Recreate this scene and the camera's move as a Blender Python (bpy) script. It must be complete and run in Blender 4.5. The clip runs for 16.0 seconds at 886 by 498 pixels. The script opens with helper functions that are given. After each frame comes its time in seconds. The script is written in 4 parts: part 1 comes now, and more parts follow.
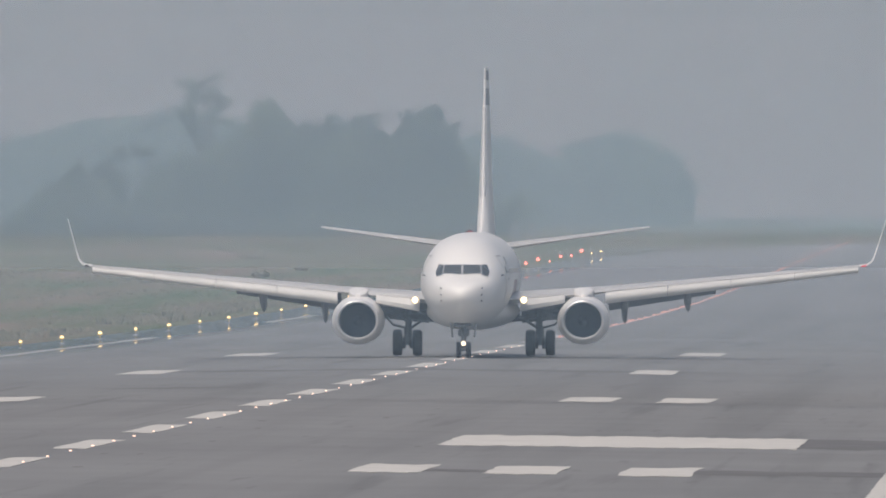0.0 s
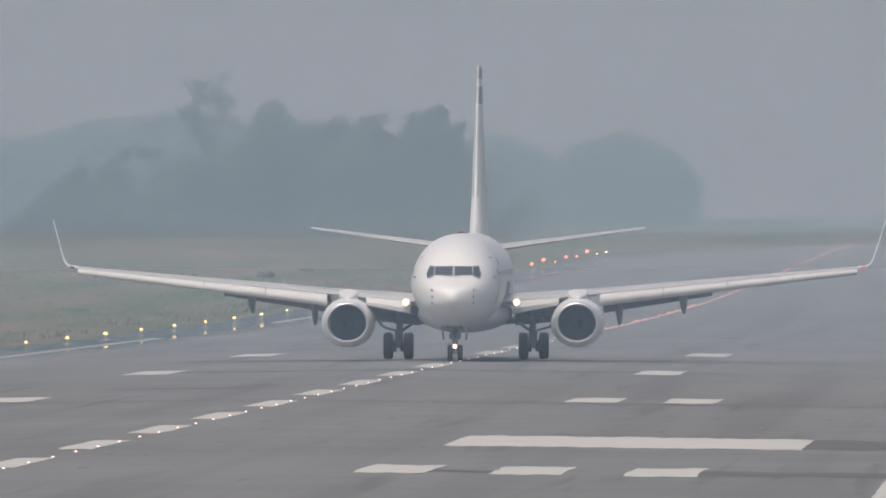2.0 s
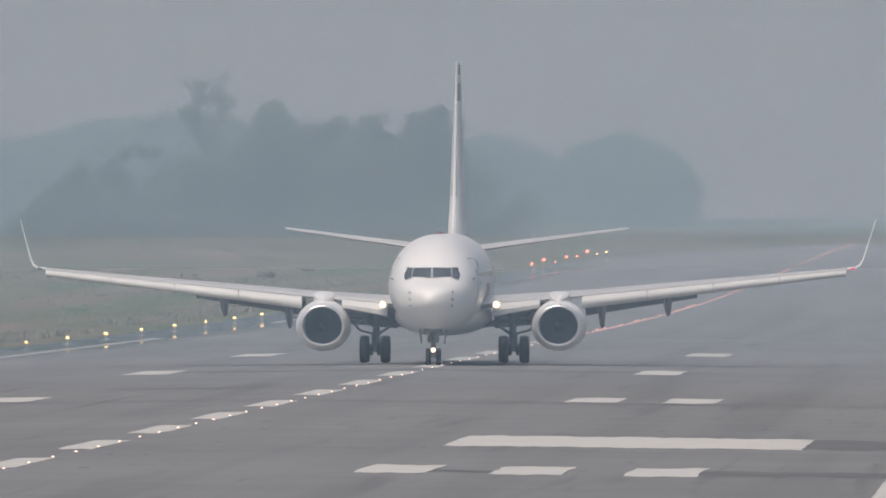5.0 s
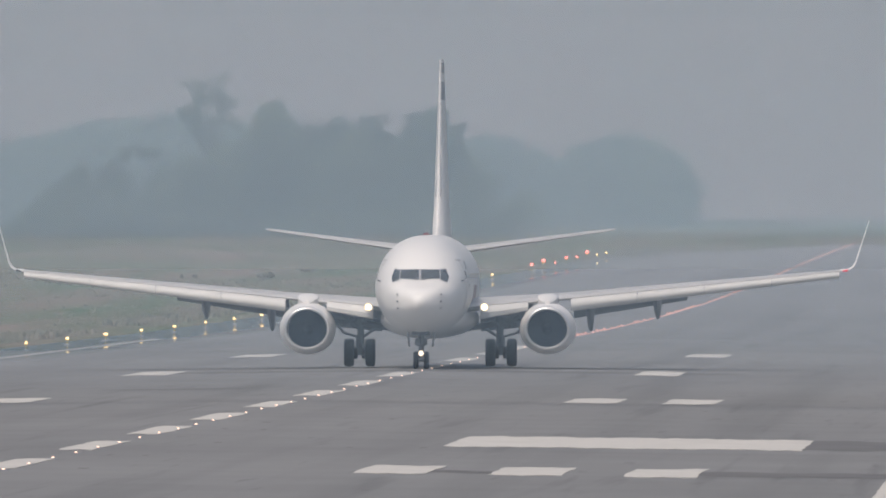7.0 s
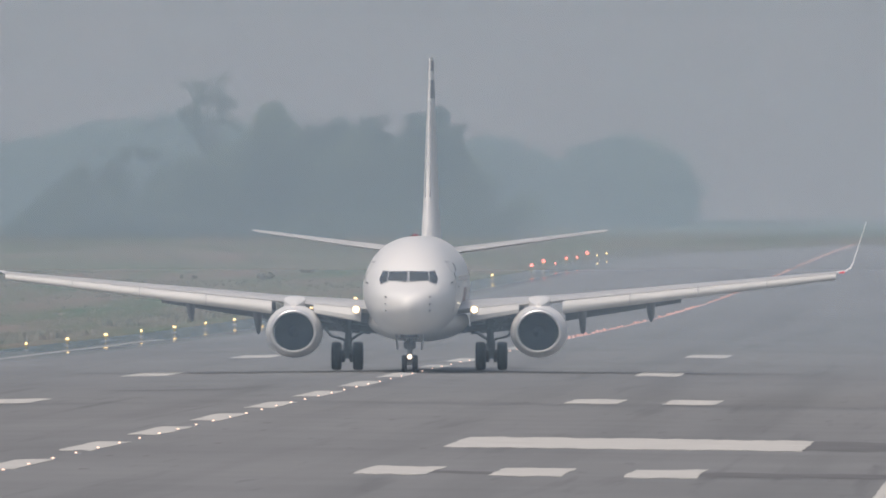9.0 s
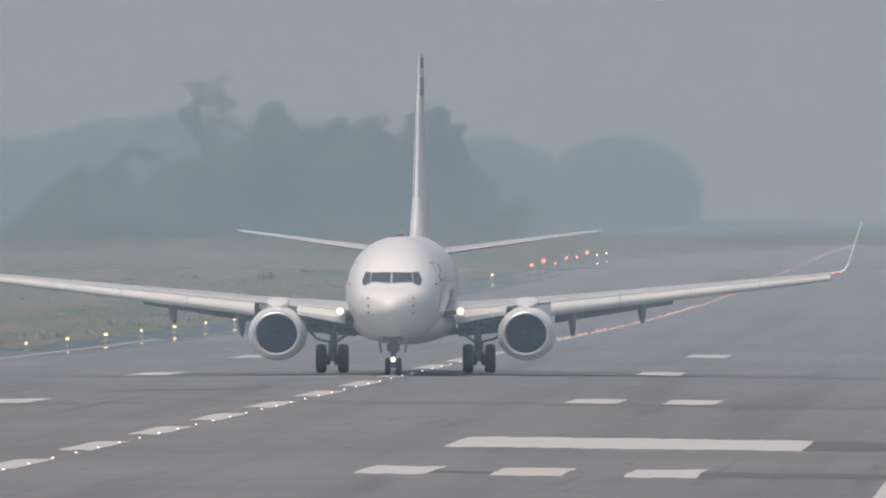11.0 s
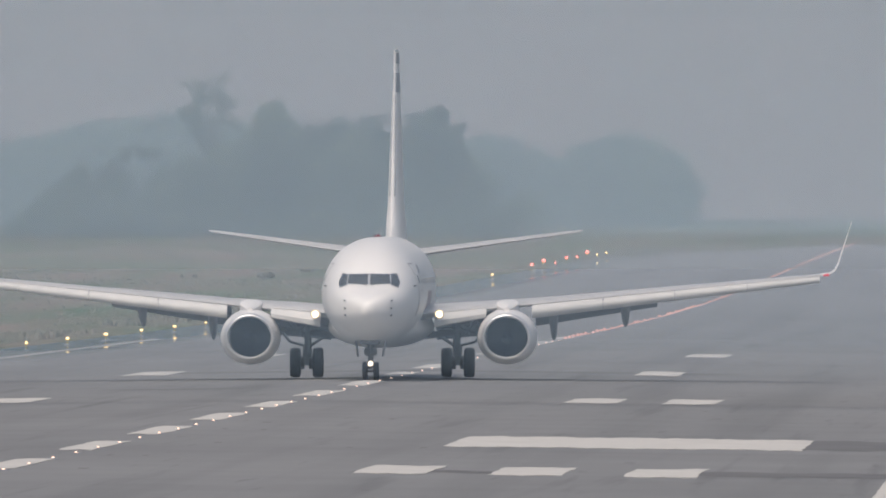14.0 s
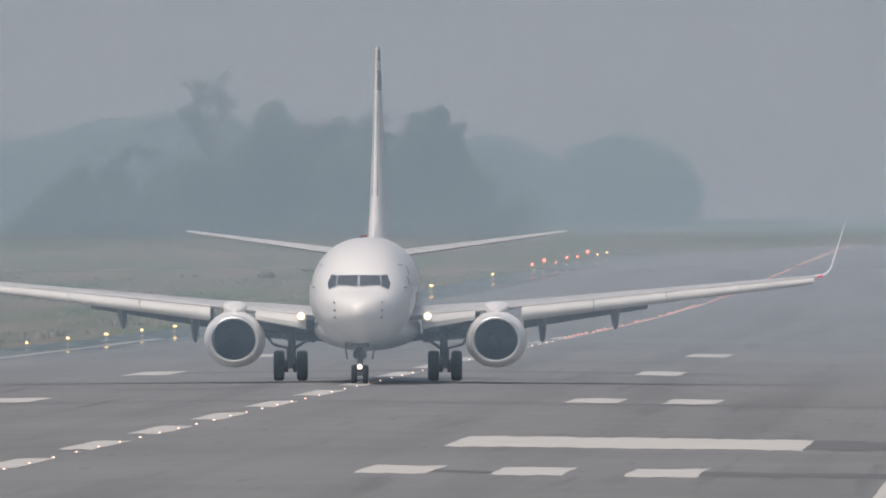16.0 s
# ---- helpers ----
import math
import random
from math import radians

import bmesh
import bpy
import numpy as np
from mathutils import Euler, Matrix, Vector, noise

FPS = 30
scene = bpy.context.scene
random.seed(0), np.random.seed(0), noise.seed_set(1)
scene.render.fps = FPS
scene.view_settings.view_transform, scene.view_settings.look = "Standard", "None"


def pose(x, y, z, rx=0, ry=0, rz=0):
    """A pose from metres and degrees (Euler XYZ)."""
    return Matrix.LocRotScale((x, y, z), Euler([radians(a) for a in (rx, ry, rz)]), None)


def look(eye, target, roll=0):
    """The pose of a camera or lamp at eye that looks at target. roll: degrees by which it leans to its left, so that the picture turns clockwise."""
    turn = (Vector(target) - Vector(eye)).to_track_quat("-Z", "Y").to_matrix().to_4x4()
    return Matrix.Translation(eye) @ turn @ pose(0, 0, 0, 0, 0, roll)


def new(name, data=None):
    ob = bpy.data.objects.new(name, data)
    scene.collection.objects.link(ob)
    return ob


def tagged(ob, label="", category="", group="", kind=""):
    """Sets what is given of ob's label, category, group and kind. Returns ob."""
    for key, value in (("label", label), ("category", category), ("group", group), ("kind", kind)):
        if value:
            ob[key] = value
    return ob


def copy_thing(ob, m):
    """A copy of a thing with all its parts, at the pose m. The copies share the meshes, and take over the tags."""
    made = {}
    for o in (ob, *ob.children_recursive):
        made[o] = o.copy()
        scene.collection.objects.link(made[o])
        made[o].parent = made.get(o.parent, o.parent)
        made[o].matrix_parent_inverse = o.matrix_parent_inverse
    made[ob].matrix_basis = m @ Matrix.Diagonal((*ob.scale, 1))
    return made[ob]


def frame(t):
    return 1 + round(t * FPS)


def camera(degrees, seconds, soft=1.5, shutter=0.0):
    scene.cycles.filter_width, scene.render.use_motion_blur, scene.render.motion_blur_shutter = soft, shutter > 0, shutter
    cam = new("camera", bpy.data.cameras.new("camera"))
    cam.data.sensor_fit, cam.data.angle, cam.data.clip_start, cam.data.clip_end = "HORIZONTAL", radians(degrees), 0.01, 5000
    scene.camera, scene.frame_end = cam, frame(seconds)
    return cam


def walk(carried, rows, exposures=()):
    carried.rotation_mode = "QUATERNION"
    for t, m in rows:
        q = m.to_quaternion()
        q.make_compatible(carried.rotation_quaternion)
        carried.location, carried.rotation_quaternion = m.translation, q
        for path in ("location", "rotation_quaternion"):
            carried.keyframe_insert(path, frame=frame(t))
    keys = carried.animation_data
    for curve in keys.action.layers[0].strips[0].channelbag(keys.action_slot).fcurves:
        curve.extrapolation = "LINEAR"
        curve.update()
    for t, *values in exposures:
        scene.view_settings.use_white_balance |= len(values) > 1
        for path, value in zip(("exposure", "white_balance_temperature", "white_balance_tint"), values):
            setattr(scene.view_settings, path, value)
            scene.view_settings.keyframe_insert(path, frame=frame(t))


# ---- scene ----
# Runway seen through a very long lens: x across the runway, y along it, z up; the centre line is x = 0.
F = 46440.0                      # focal length over a picture 1568 wide
EYE = (27.8, 0.0, 6.46)
PITCH, TURN = 79 / F, 1185 / F   # looking slightly down, and left of the runway's course


def aim(dx, dy):
    """The camera's pose, with the picture shifted by dx to the right and dy down."""
    return pose(*EYE, 90 - math.degrees(PITCH - dy / F), 0, math.degrees(TURN + dx / F))


cam = camera(math.degrees(2 * math.atan(784 / F)), 16.0, soft=1.8)
walk(cam, [(0.0, aim(-10, -0.5)), (0.1, aim(-8, -0.3)), (0.2, aim(-5.5, 0)), (0.3, aim(-2.8, 0)), (0.4, aim(-0.3, 0)),
           (0.5, aim(-0.2, 1.0)), (1.0, aim(0.3, -0.3)), (1.5, aim(0.2, -0.1)), (2.0, aim(-0.3, 0.6)), (2.5, aim(-0.3, -0.7)), (3.0, aim(-0.3, -0.1)), (3.5, aim(-0.2, -0.1)), (4.0, aim(0.4, 1.0)), (6.5, aim(-0.4, -0.3)), (7.0, aim(-0.2, 1.8)), (7.5, aim(-0.3, 1.2)), (8.0, aim(-0.6, -0.5)), (8.5, aim(1.3, 0.4)), (9.0, aim(-0.1, 2.9)), (11.5, aim(-0.1, 2.2)), (12.0, aim(0.6, 0.8)), (12.5, aim(0.7, 2.5)), (13.0, aim(0.3, 0.8)), (13.5, aim(0.3, 2.3)), (14.0, aim(0.0, 1.8)), (14.5, aim(-1.0, 3.3)), (15.0, aim(0.0, 2.5)), (15.5, aim(0.9, 3.5)), (16.0, aim(0.8, 1.5))],
     [(0.0, -0.05, 6600, 12), (16.0, -0.05, 6600, 12)])

# ---- light ----
SUN_EL, SUN_AZ = 58.0, 205.0     # degrees; the azimuth runs clockwise from +y
world = bpy.data.worlds.new("sky")
scene.world = world
world.use_nodes = True
wt = world.node_tree
sky = wt.nodes.new("ShaderNodeTexSky")
sky.sky_type, sky.sun_disc = "NISHITA", False
sky.sun_elevation, sky.sun_rotation = radians(SUN_EL), radians(SUN_AZ)
sky.air_density, sky.dust_density, sky.ozone_density = 1.0, 6.0, 1.0
wt.links.new(sky.outputs[0], wt.nodes["Background"].inputs[0])
wt.nodes["Background"].inputs[1].default_value = 0.105
sun = new("sun", bpy.data.lights.new("sun", "SUN"))
sun.data.energy, sun.data.angle, sun.data.color = 2.1, radians(12), (1.0, 0.94, 0.86)
a, e = radians(SUN_AZ), radians(SUN_EL)
sun.matrix_world = look((0, 0, 0), (-math.sin(a) * math.cos(e), -math.cos(a) * math.cos(e), -math.sin(e)))


# ---- materials ----
def material(name, colour, rough=0.6, metal=0.0, vary=0.12, scale=2.0, bump=0.0, second=None, spec=0.5, stretch=(1, 1, 1)):
    """Colour that varies at two scales, rough and bumped by noise; second: a colour that comes through in patches."""
    m = bpy.data.materials.new(name)
    m.use_nodes = True
    t = m.node_tree
    b = t.nodes["Principled BSDF"]
    b.inputs["Roughness"].default_value, b.inputs["Metallic"].default_value = rough, metal
    b.inputs["Specular IOR Level"].default_value = spec
    co, mp = t.nodes.new("ShaderNodeTexCoord"), t.nodes.new("ShaderNodeMapping")
    mp.inputs["Scale"].default_value = stretch
    t.links.new(co.outputs["Object"], mp.inputs[0])
    big, small = t.nodes.new("ShaderNodeTexNoise"), t.nodes.new("ShaderNodeTexNoise")
    big.inputs["Scale"].default_value, small.inputs["Scale"].default_value = scale, scale * 9
    big.inputs["Detail"].default_value = 4
    for n in (big, small):
        t.links.new(mp.outputs[0], n.inputs["Vector"])
    add = t.nodes.new("ShaderNodeMath")
    add.operation = "MULTIPLY_ADD"
    t.links.new(small.outputs[0], add.inputs[0])
    add.inputs[1].default_value = 0.45
    t.links.new(big.outputs[0], add.inputs[2])
    ramp = t.nodes.new("ShaderNodeValToRGB")
    ramp.color_ramp.elements[0].position, ramp.color_ramp.elements[1].position = 0.5, 0.95
    lo = second or tuple(c * (1 - vary) for c in colour)
    hi = colour if second else tuple(min(1, c * (1 + vary)) for c in colour)
    ramp.color_ramp.elements[0].color, ramp.color_ramp.elements[1].color = (*lo, 1), (*hi, 1)
    t.links.new(add.outputs[0], ramp.inputs[0])
    t.links.new(ramp.outputs[0], b.inputs["Base Color"])
    if bump:
        bp = t.nodes.new("ShaderNodeBump")
        bp.inputs["Strength"].default_value, bp.inputs["Distance"].default_value = bump, 0.02
        t.links.new(small.outputs[0], bp.inputs["Height"])
        t.links.new(bp.outputs[0], b.inputs["Normal"])
    return m


def glowing(name, colour, strength):
    m = material(name, tuple(c * 0.3 for c in colour), 0.3)
    b = m.node_tree.nodes["Principled BSDF"]
    b.inputs["Emission Color"].default_value, b.inputs["Emission Strength"].default_value = (*colour, 1), strength
    return m


def haze_material(name, cover, colour, foot, full):
    """A tinted sheet that imitates haze: lets some light pass and scatters the rest; it thins out from full to foot
    metres above z = 0.
    """
    m = bpy.data.materials.new(name)
    m.use_nodes = True
    t = m.node_tree
    t.nodes.remove(t.nodes["Principled BSDF"])
    out = t.nodes["Material Output"]
    clear, back, front = (t.nodes.new("ShaderNodeBsdf" + k) for k in ("Transparent", "Translucent", "Diffuse"))
    half, mix = t.nodes.new("ShaderNodeMixShader"), t.nodes.new("ShaderNodeMixShader")
    for n in (back, front):
        n.inputs["Color"].default_value = (*colour, 1)
    t.links.new(front.outputs[0], half.inputs[1])
    t.links.new(back.outputs[0], half.inputs[2])
    co, sep, rng, noi = (t.nodes.new("ShaderNode" + k) for k in ("TexCoord", "SeparateXYZ", "MapRange", "TexNoise"))
    t.links.new(co.outputs["Object"], sep.inputs[0])
    t.links.new(co.outputs["Object"], noi.inputs["Vector"])
    noi.inputs["Scale"].default_value = 0.02
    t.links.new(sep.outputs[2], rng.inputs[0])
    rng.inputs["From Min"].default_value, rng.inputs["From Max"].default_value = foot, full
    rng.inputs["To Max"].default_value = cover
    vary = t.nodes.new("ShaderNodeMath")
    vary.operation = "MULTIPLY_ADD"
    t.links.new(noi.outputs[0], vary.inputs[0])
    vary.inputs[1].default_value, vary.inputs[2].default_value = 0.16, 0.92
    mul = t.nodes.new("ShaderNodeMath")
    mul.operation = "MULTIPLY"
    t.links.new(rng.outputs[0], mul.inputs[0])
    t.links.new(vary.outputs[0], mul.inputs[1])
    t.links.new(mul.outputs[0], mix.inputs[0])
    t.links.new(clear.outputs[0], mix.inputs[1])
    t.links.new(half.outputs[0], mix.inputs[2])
    t.links.new(mix.outputs[0], out.inputs[0])
    return m


def asphalt():
    """Weathered asphalt: grain, broad bands across the runway and dark tyre marks along it."""
    m = material("asphalt", (0.201, 0.205, 0.206), 0.55, vary=0.10, scale=0.08, bump=0.1, spec=0.28, stretch=(0.6, 0.15, 1))
    t = m.node_tree
    b = t.nodes["Principled BSDF"]
    last = b.inputs["Base Color"].links[0].from_socket
    co = t.nodes.new("ShaderNodeTexCoord")
    for stretch, scale, lo, hi, dark in (((1.6, 0.06, 1), 1.0, 0.64, 0.76, 0.76), ((0.012, 0.10, 1), 0.35, 0.50, 0.72, 0.90), ((0.6, 0.004, 1), 0.7, 0.5, 0.72, 0.82), ((0.9, 0.012, 1), 1.0, 0.60, 0.70, 0.80)):
        mp, noi, rmp, mix = (t.nodes.new("ShaderNode" + k) for k in ("Mapping", "TexNoise", "ValToRGB", "Mix"))
        mix.data_type, mix.blend_type = "RGBA", "MULTIPLY"
        mix.inputs[0].default_value = 1.0
        mp.inputs["Scale"].default_value = stretch
        noi.inputs["Scale"].default_value, noi.inputs["Detail"].default_value = scale, 3
        rmp.color_ramp.elements[0].position, rmp.color_ramp.elements[1].position = lo, hi
        rmp.color_ramp.elements[0].color, rmp.color_ramp.elements[1].color = (1, 1, 1, 1), (dark, dark, dark, 1)
        t.links.new(co.outputs["Object"], mp.inputs[0])
        t.links.new(mp.outputs[0], noi.inputs["Vector"])
        t.links.new(noi.outputs[0], rmp.inputs[0])
        t.links.new(last, mix.inputs[6])
        t.links.new(rmp.outputs[0], mix.inputs[7])
        last = mix.outputs[2]
    t.links.new(last, b.inputs["Base Color"])
    # mirror coat added to the left shoulder imitates its lamps' mirage at a glancing angle
    sep, rng, mul = (t.nodes.new("ShaderNode" + k) for k in ("SeparateXYZ", "MapRange", "Math"))
    t.links.new(co.outputs["Object"], sep.inputs[0])
    t.links.new(sep.outputs[0], rng.inputs[0])
    rng.inputs["From Min"].default_value, rng.inputs["From Max"].default_value = -19.0, -21.5
    rng.inputs["To Max"].default_value = 0.6
    far = t.nodes.new("ShaderNodeMapRange")
    t.links.new(sep.outputs[1], far.inputs[0])
    far.inputs["From Min"].default_value, far.inputs["From Max"].default_value = 1120, 1260
    mul.operation = "MULTIPLY"
    t.links.new(rng.outputs[0], mul.inputs[0])
    t.links.new(far.outputs[0], mul.inputs[1])
    t.links.new(mul.outputs[0], b.inputs["Coat Weight"])
    b.inputs["Coat Roughness"].default_value = 0.02
    return m


ASPHALT = asphalt()
GRASS = material("dry_grass", (0.205, 0.165, 0.14), 0.9, scale=0.11, bump=0.4, second=(0.07, 0.125, 0.065), spec=0.1, stretch=(1, 0.05, 1))
PALE = material("pale_weeds", (0.235, 0.22, 0.195), 0.9, scale=0.3, second=(0.14, 0.165, 0.13), spec=0.1, stretch=(1, 0.1, 1))
SHRUB = material("shrub_leaves", (0.27, 0.26, 0.21), 0.8, scale=0.3, second=(0.19, 0.215, 0.16), spec=0.1)
# Left edge line's paint, greyed in colour to look dimmed by haze.
DIMMED = material("haze_dimmed_paint", (0.35, 0.35, 0.345), 0.6, vary=0.15, scale=0.4, spec=0.2)
SLAT = material("slat_paint", (0.58, 0.57, 0.55), 0.6, vary=0.06, scale=1.2)
SEALED = material("sealed_asphalt", (0.142, 0.142, 0.144), 0.55, vary=0.14, scale=0.6, spec=0.25)
PAINT = material("marking_paint", (0.49, 0.485, 0.465), 0.6, vary=0.08, scale=0.5, spec=0.2)
WHITE = material("white_aircraft_paint", (0.77, 0.755, 0.735), 0.45, vary=0.05, scale=0.7)
WHITE.node_tree.nodes["Principled BSDF"].inputs["Coat Weight"].default_value = 0.7
WHITE.node_tree.nodes["Principled BSDF"].inputs["Coat Roughness"].default_value = 0.42
GREYW = material("grey_wing_paint", (0.47, 0.465, 0.46), 0.4, vary=0.06, scale=0.9)
# Flaps, fairings and gear doors: the shade under the wing is in this grey.
DARKW = material("underwing_shaded_grey", (0.22, 0.235, 0.265), 0.5, vary=0.08, scale=0.9)
METAL = material("polished_lip_metal", (0.72, 0.72, 0.72), 0.35, 0.8, vary=0.04, scale=1.5)
STEEL = material("gear_steel", (0.23, 0.25, 0.28), 0.5, 0.1, scale=4)
# Liner and fan colours hold the intake's shade and the haze's blue.
INLET = material("shaded_inlet_liner", (0.10, 0.125, 0.155), 0.6, scale=3)
FAN = material("shaded_fan_blue", (0.032, 0.055, 0.085), 0.7, 0.0, scale=5)
# Rubber made paler and bluer, as haze in the air would show it.
TYRE = material("hazed_tyre_rubber", (0.062, 0.072, 0.085), 0.85, scale=6, bump=0.3)
RIM = material("wheel_rim", (0.30, 0.30, 0.31), 0.4, 0.6, scale=6)
SHADE = material("drawn_window_shade", (0.42, 0.42, 0.42), 0.4, scale=5)
PANE = material("cockpit_glass", (0.06, 0.068, 0.075), 0.08, scale=3)
SEAL = material("window_frame_grey", (0.34, 0.34, 0.35), 0.5, scale=4)
DARK = material("dark_panel", (0.13, 0.14, 0.155), 0.6, scale=4)
MAROON = material("maroon_stripe", (0.28, 0.20, 0.20), 0.4, scale=3)
DECOR = material("slate_decor", (0.33, 0.34, 0.36), 0.4, scale=3)
BARK = material("bark", (0.10, 0.085, 0.07), 0.9, scale=2, bump=0.5)


def leaves():
    """Foliage whose tone differs from tree to tree and from spray to spray."""
    m = material("leaves", (0.125, 0.15, 0.10), 0.7, scale=0.25, second=(0.04, 0.056, 0.04), spec=0.2)
    t = m.node_tree
    b = t.nodes["Principled BSDF"]
    last = b.inputs["Base Color"].links[0].from_socket
    for kind, out, lo, hi in (("ObjectInfo", "Random", 0.45, 1.75), ("NewGeometry", "Random Per Island", 0.7, 1.3)):
        src, rng, mix = (t.nodes.new("ShaderNode" + k) for k in (kind, "MapRange", "Mix"))
        mix.data_type, mix.blend_type = "RGBA", "MULTIPLY"
        mix.inputs[0].default_value = 1.0
        rng.inputs["To Min"].default_value, rng.inputs["To Max"].default_value = lo, hi
        t.links.new(src.outputs[out], rng.inputs[0])
        t.links.new(last, mix.inputs[6])
        t.links.new(rng.outputs[0], mix.inputs[7])
        last = mix.outputs[2]
    t.links.new(last, b.inputs["Base Color"])
    return m


LEAF = leaves()
HUTWALL = material("whitewash", (0.55, 0.53, 0.51), 0.8, scale=1.0)
TIN = material("tin_roof", (0.30, 0.29, 0.28), 0.6, 0.2, scale=1.0)
YELLOWBODY = material("lamp_housing_yellow", (0.45, 0.33, 0.06), 0.5, scale=8)
LAND = glowing("landing_light_glow", (1.0, 0.90, 0.70), 9)
HALO = glowing("lamp_halo_glow", (1.0, 0.76, 0.46), 1.0)
TAXI = glowing("taxi_light_glow", (1.0, 0.82, 0.62), 2.2)
EDGE = glowing("edge_lamp_glow", (1.0, 0.68, 0.30), 3.6)
CENTRE = glowing("centreline_lamp_glow", (1.0, 0.66, 0.50), 2.2)
REDLAMP = glowing("red_lamp_glow", (1.0, 0.54, 0.46), 0.48)
REDEDGE = glowing("red_edge_lamp_glow", (1.0, 0.22, 0.17), 3.4)
NAVRED = glowing("navigation_red_glow", (0.9, 0.06, 0.08), 0.7)
BEACON = material("beacon_red_glass", (0.22, 0.05, 0.055), 0.2, scale=5)


# ---- mesh helpers ----
def mesh_of(name, bm, mat, smooth=True):
    me = bpy.data.meshes.new(name)
    bmesh.ops.recalc_face_normals(bm, faces=bm.faces)
    bm.to_mesh(me)
    bm.free()
    for f in me.polygons:
        f.use_smooth = smooth
    if smooth:
        me.set_sharp_from_angle(angle=radians(42))
    me.materials.append(mat)
    return me


def part(name, bm, mat, parent=None, label="", smooth=True, at=None):
    ob = new(name, mesh_of(name, bm, mat, smooth))
    if parent:
        ob.parent = parent
    if at:
        ob.matrix_basis = at
    if label:
        ob["label"] = label
    return ob


def loft(rings, caps=True, closed=True, bm=None):
    """A skin over rings of equally many points."""
    bm = bm or bmesh.new()
    vs = [[bm.verts.new(p) for p in r] for r in rings]
    n = len(rings[0])
    for a, b in zip(vs, vs[1:]):
        for i in range(n if closed else n - 1):
            j = (i + 1) % n
            bm.faces.new((a[i], a[j], b[j], b[i]))
    if caps and closed:
        bm.faces.new(vs[0])
        bm.faces.new(vs[-1])
    return bm


def lathe(profile, axis="y", n=32, closed_profile=False, bm=None):
    """Turns (along, radius) pairs round the axis."""
    rings = []
    prof = list(profile) + ([profile[0]] if closed_profile else [])
    for s, r in prof:
        ring = []
        for i in range(n):
            q = 2 * math.pi * i / n
            c, d = r * math.cos(q), r * math.sin(q)
            ring.append((c, s, d) if axis == "y" else (s, c, d) if axis == "x" else (c, d, s))
        rings.append(ring)
    return loft(rings, caps=not closed_profile, bm=bm)


def tube(a, b, r0, r1=None, n=10, bm=None):
    a, b = Vector(a), Vector(b)
    q = (b - a).to_track_quat("Z", "Y")
    r1 = r0 if r1 is None else r1
    rings = [[p + q @ Vector((r * math.cos(2 * math.pi * i / n), r * math.sin(2 * math.pi * i / n), 0)) for i in range(n)]
             for p, r in ((a, r0), (b, r1))]
    return loft(rings, bm=bm)


def box(x0, x1, y0, y1, z0, z1, bevel=0.0, bm=None):
    bm = bm or bmesh.new()
    made = loft([[(x0, y0, z), (x1, y0, z), (x1, y1, z), (x0, y1, z)] for z in (z0, z1)], bm=bm)
    if bevel:
        bmesh.ops.bevel(made, geom=list(made.edges), offset=bevel, segments=2, affect="EDGES")
    return made


# ---- ground ----
def rise(y):
    """Height of the runway's crown along its course."""
    ys = (-400, 660, 810, 920, 1150, 1450, 1700, 1900, 2270, 2650, 3100, 3600, 5200)
    zs = (0.0, 0.01, -0.08, -0.055, -0.025, -0.32, -0.22, 0.10, 1.25, 2.2, 3.05, 3.4, 3.8)
    return sum(np.interp(y + d, ys, zs) for d in (-160, -80, 0, 80, 160)) / 5


def height(x, y):
    side = abs(x)
    fall = float(np.interp(-x, (0, 25, 70), (0, 0.85, 0))) * float(np.interp(y, (1800, 2450, 2800, 3050), (0, 1, 1, 0)))
    return rise(y) - 0.013 * min(side, 26) - 0.02 * max(0, min(side - 26, 12)) - fall


def sheet(name, xs, ys, lift, mat, extra=None):
    bm = bmesh.new()
    vs = [[bm.verts.new((x, y, height(x, y) + lift + (extra(x, y) if extra else 0))) for x in xs] for y in ys]
    for r, s in zip(vs, vs[1:]):
        for i in range(len(xs) - 1):
            bm.faces.new((r[i], r[i + 1], s[i + 1], s[i]))
    return part(name, bm, mat)


def bumpy(x, y):
    if abs(x) < 28:
        return -0.03
    return 0.35 * noise.noise((x * 0.03, y * 0.006, 0)) * min(1, (abs(x) - 28) / 20)


ys_all = [-300, 0, 300] + list(range(450, 3300, 25)) + list(range(3300, 4951, 150))
ground = sheet("ground", [-900, -600, -400, -260, -190, -150, -120, -100, -85, -72, -60, -50, -42, -36, -31, -28, -25, 0, 25, 28, 31, 36, 42, 50,
                          60, 80, 110, 160, 260, 400, 700], ys_all, 0.0, GRASS, bumpy)
tagged(ground, "dry grass airfield ground in patches of green and straw", "ground", kind="structure")
runway = sheet("runway", [-26, -21.5, -12, -6, 0, 6, 12, 21.5, 26], [y for y in ys_all if y < 2860], 0.0, ASPHALT)
tagged(runway, "weathered grey asphalt runway with tyre marks", "runway", kind="structure")


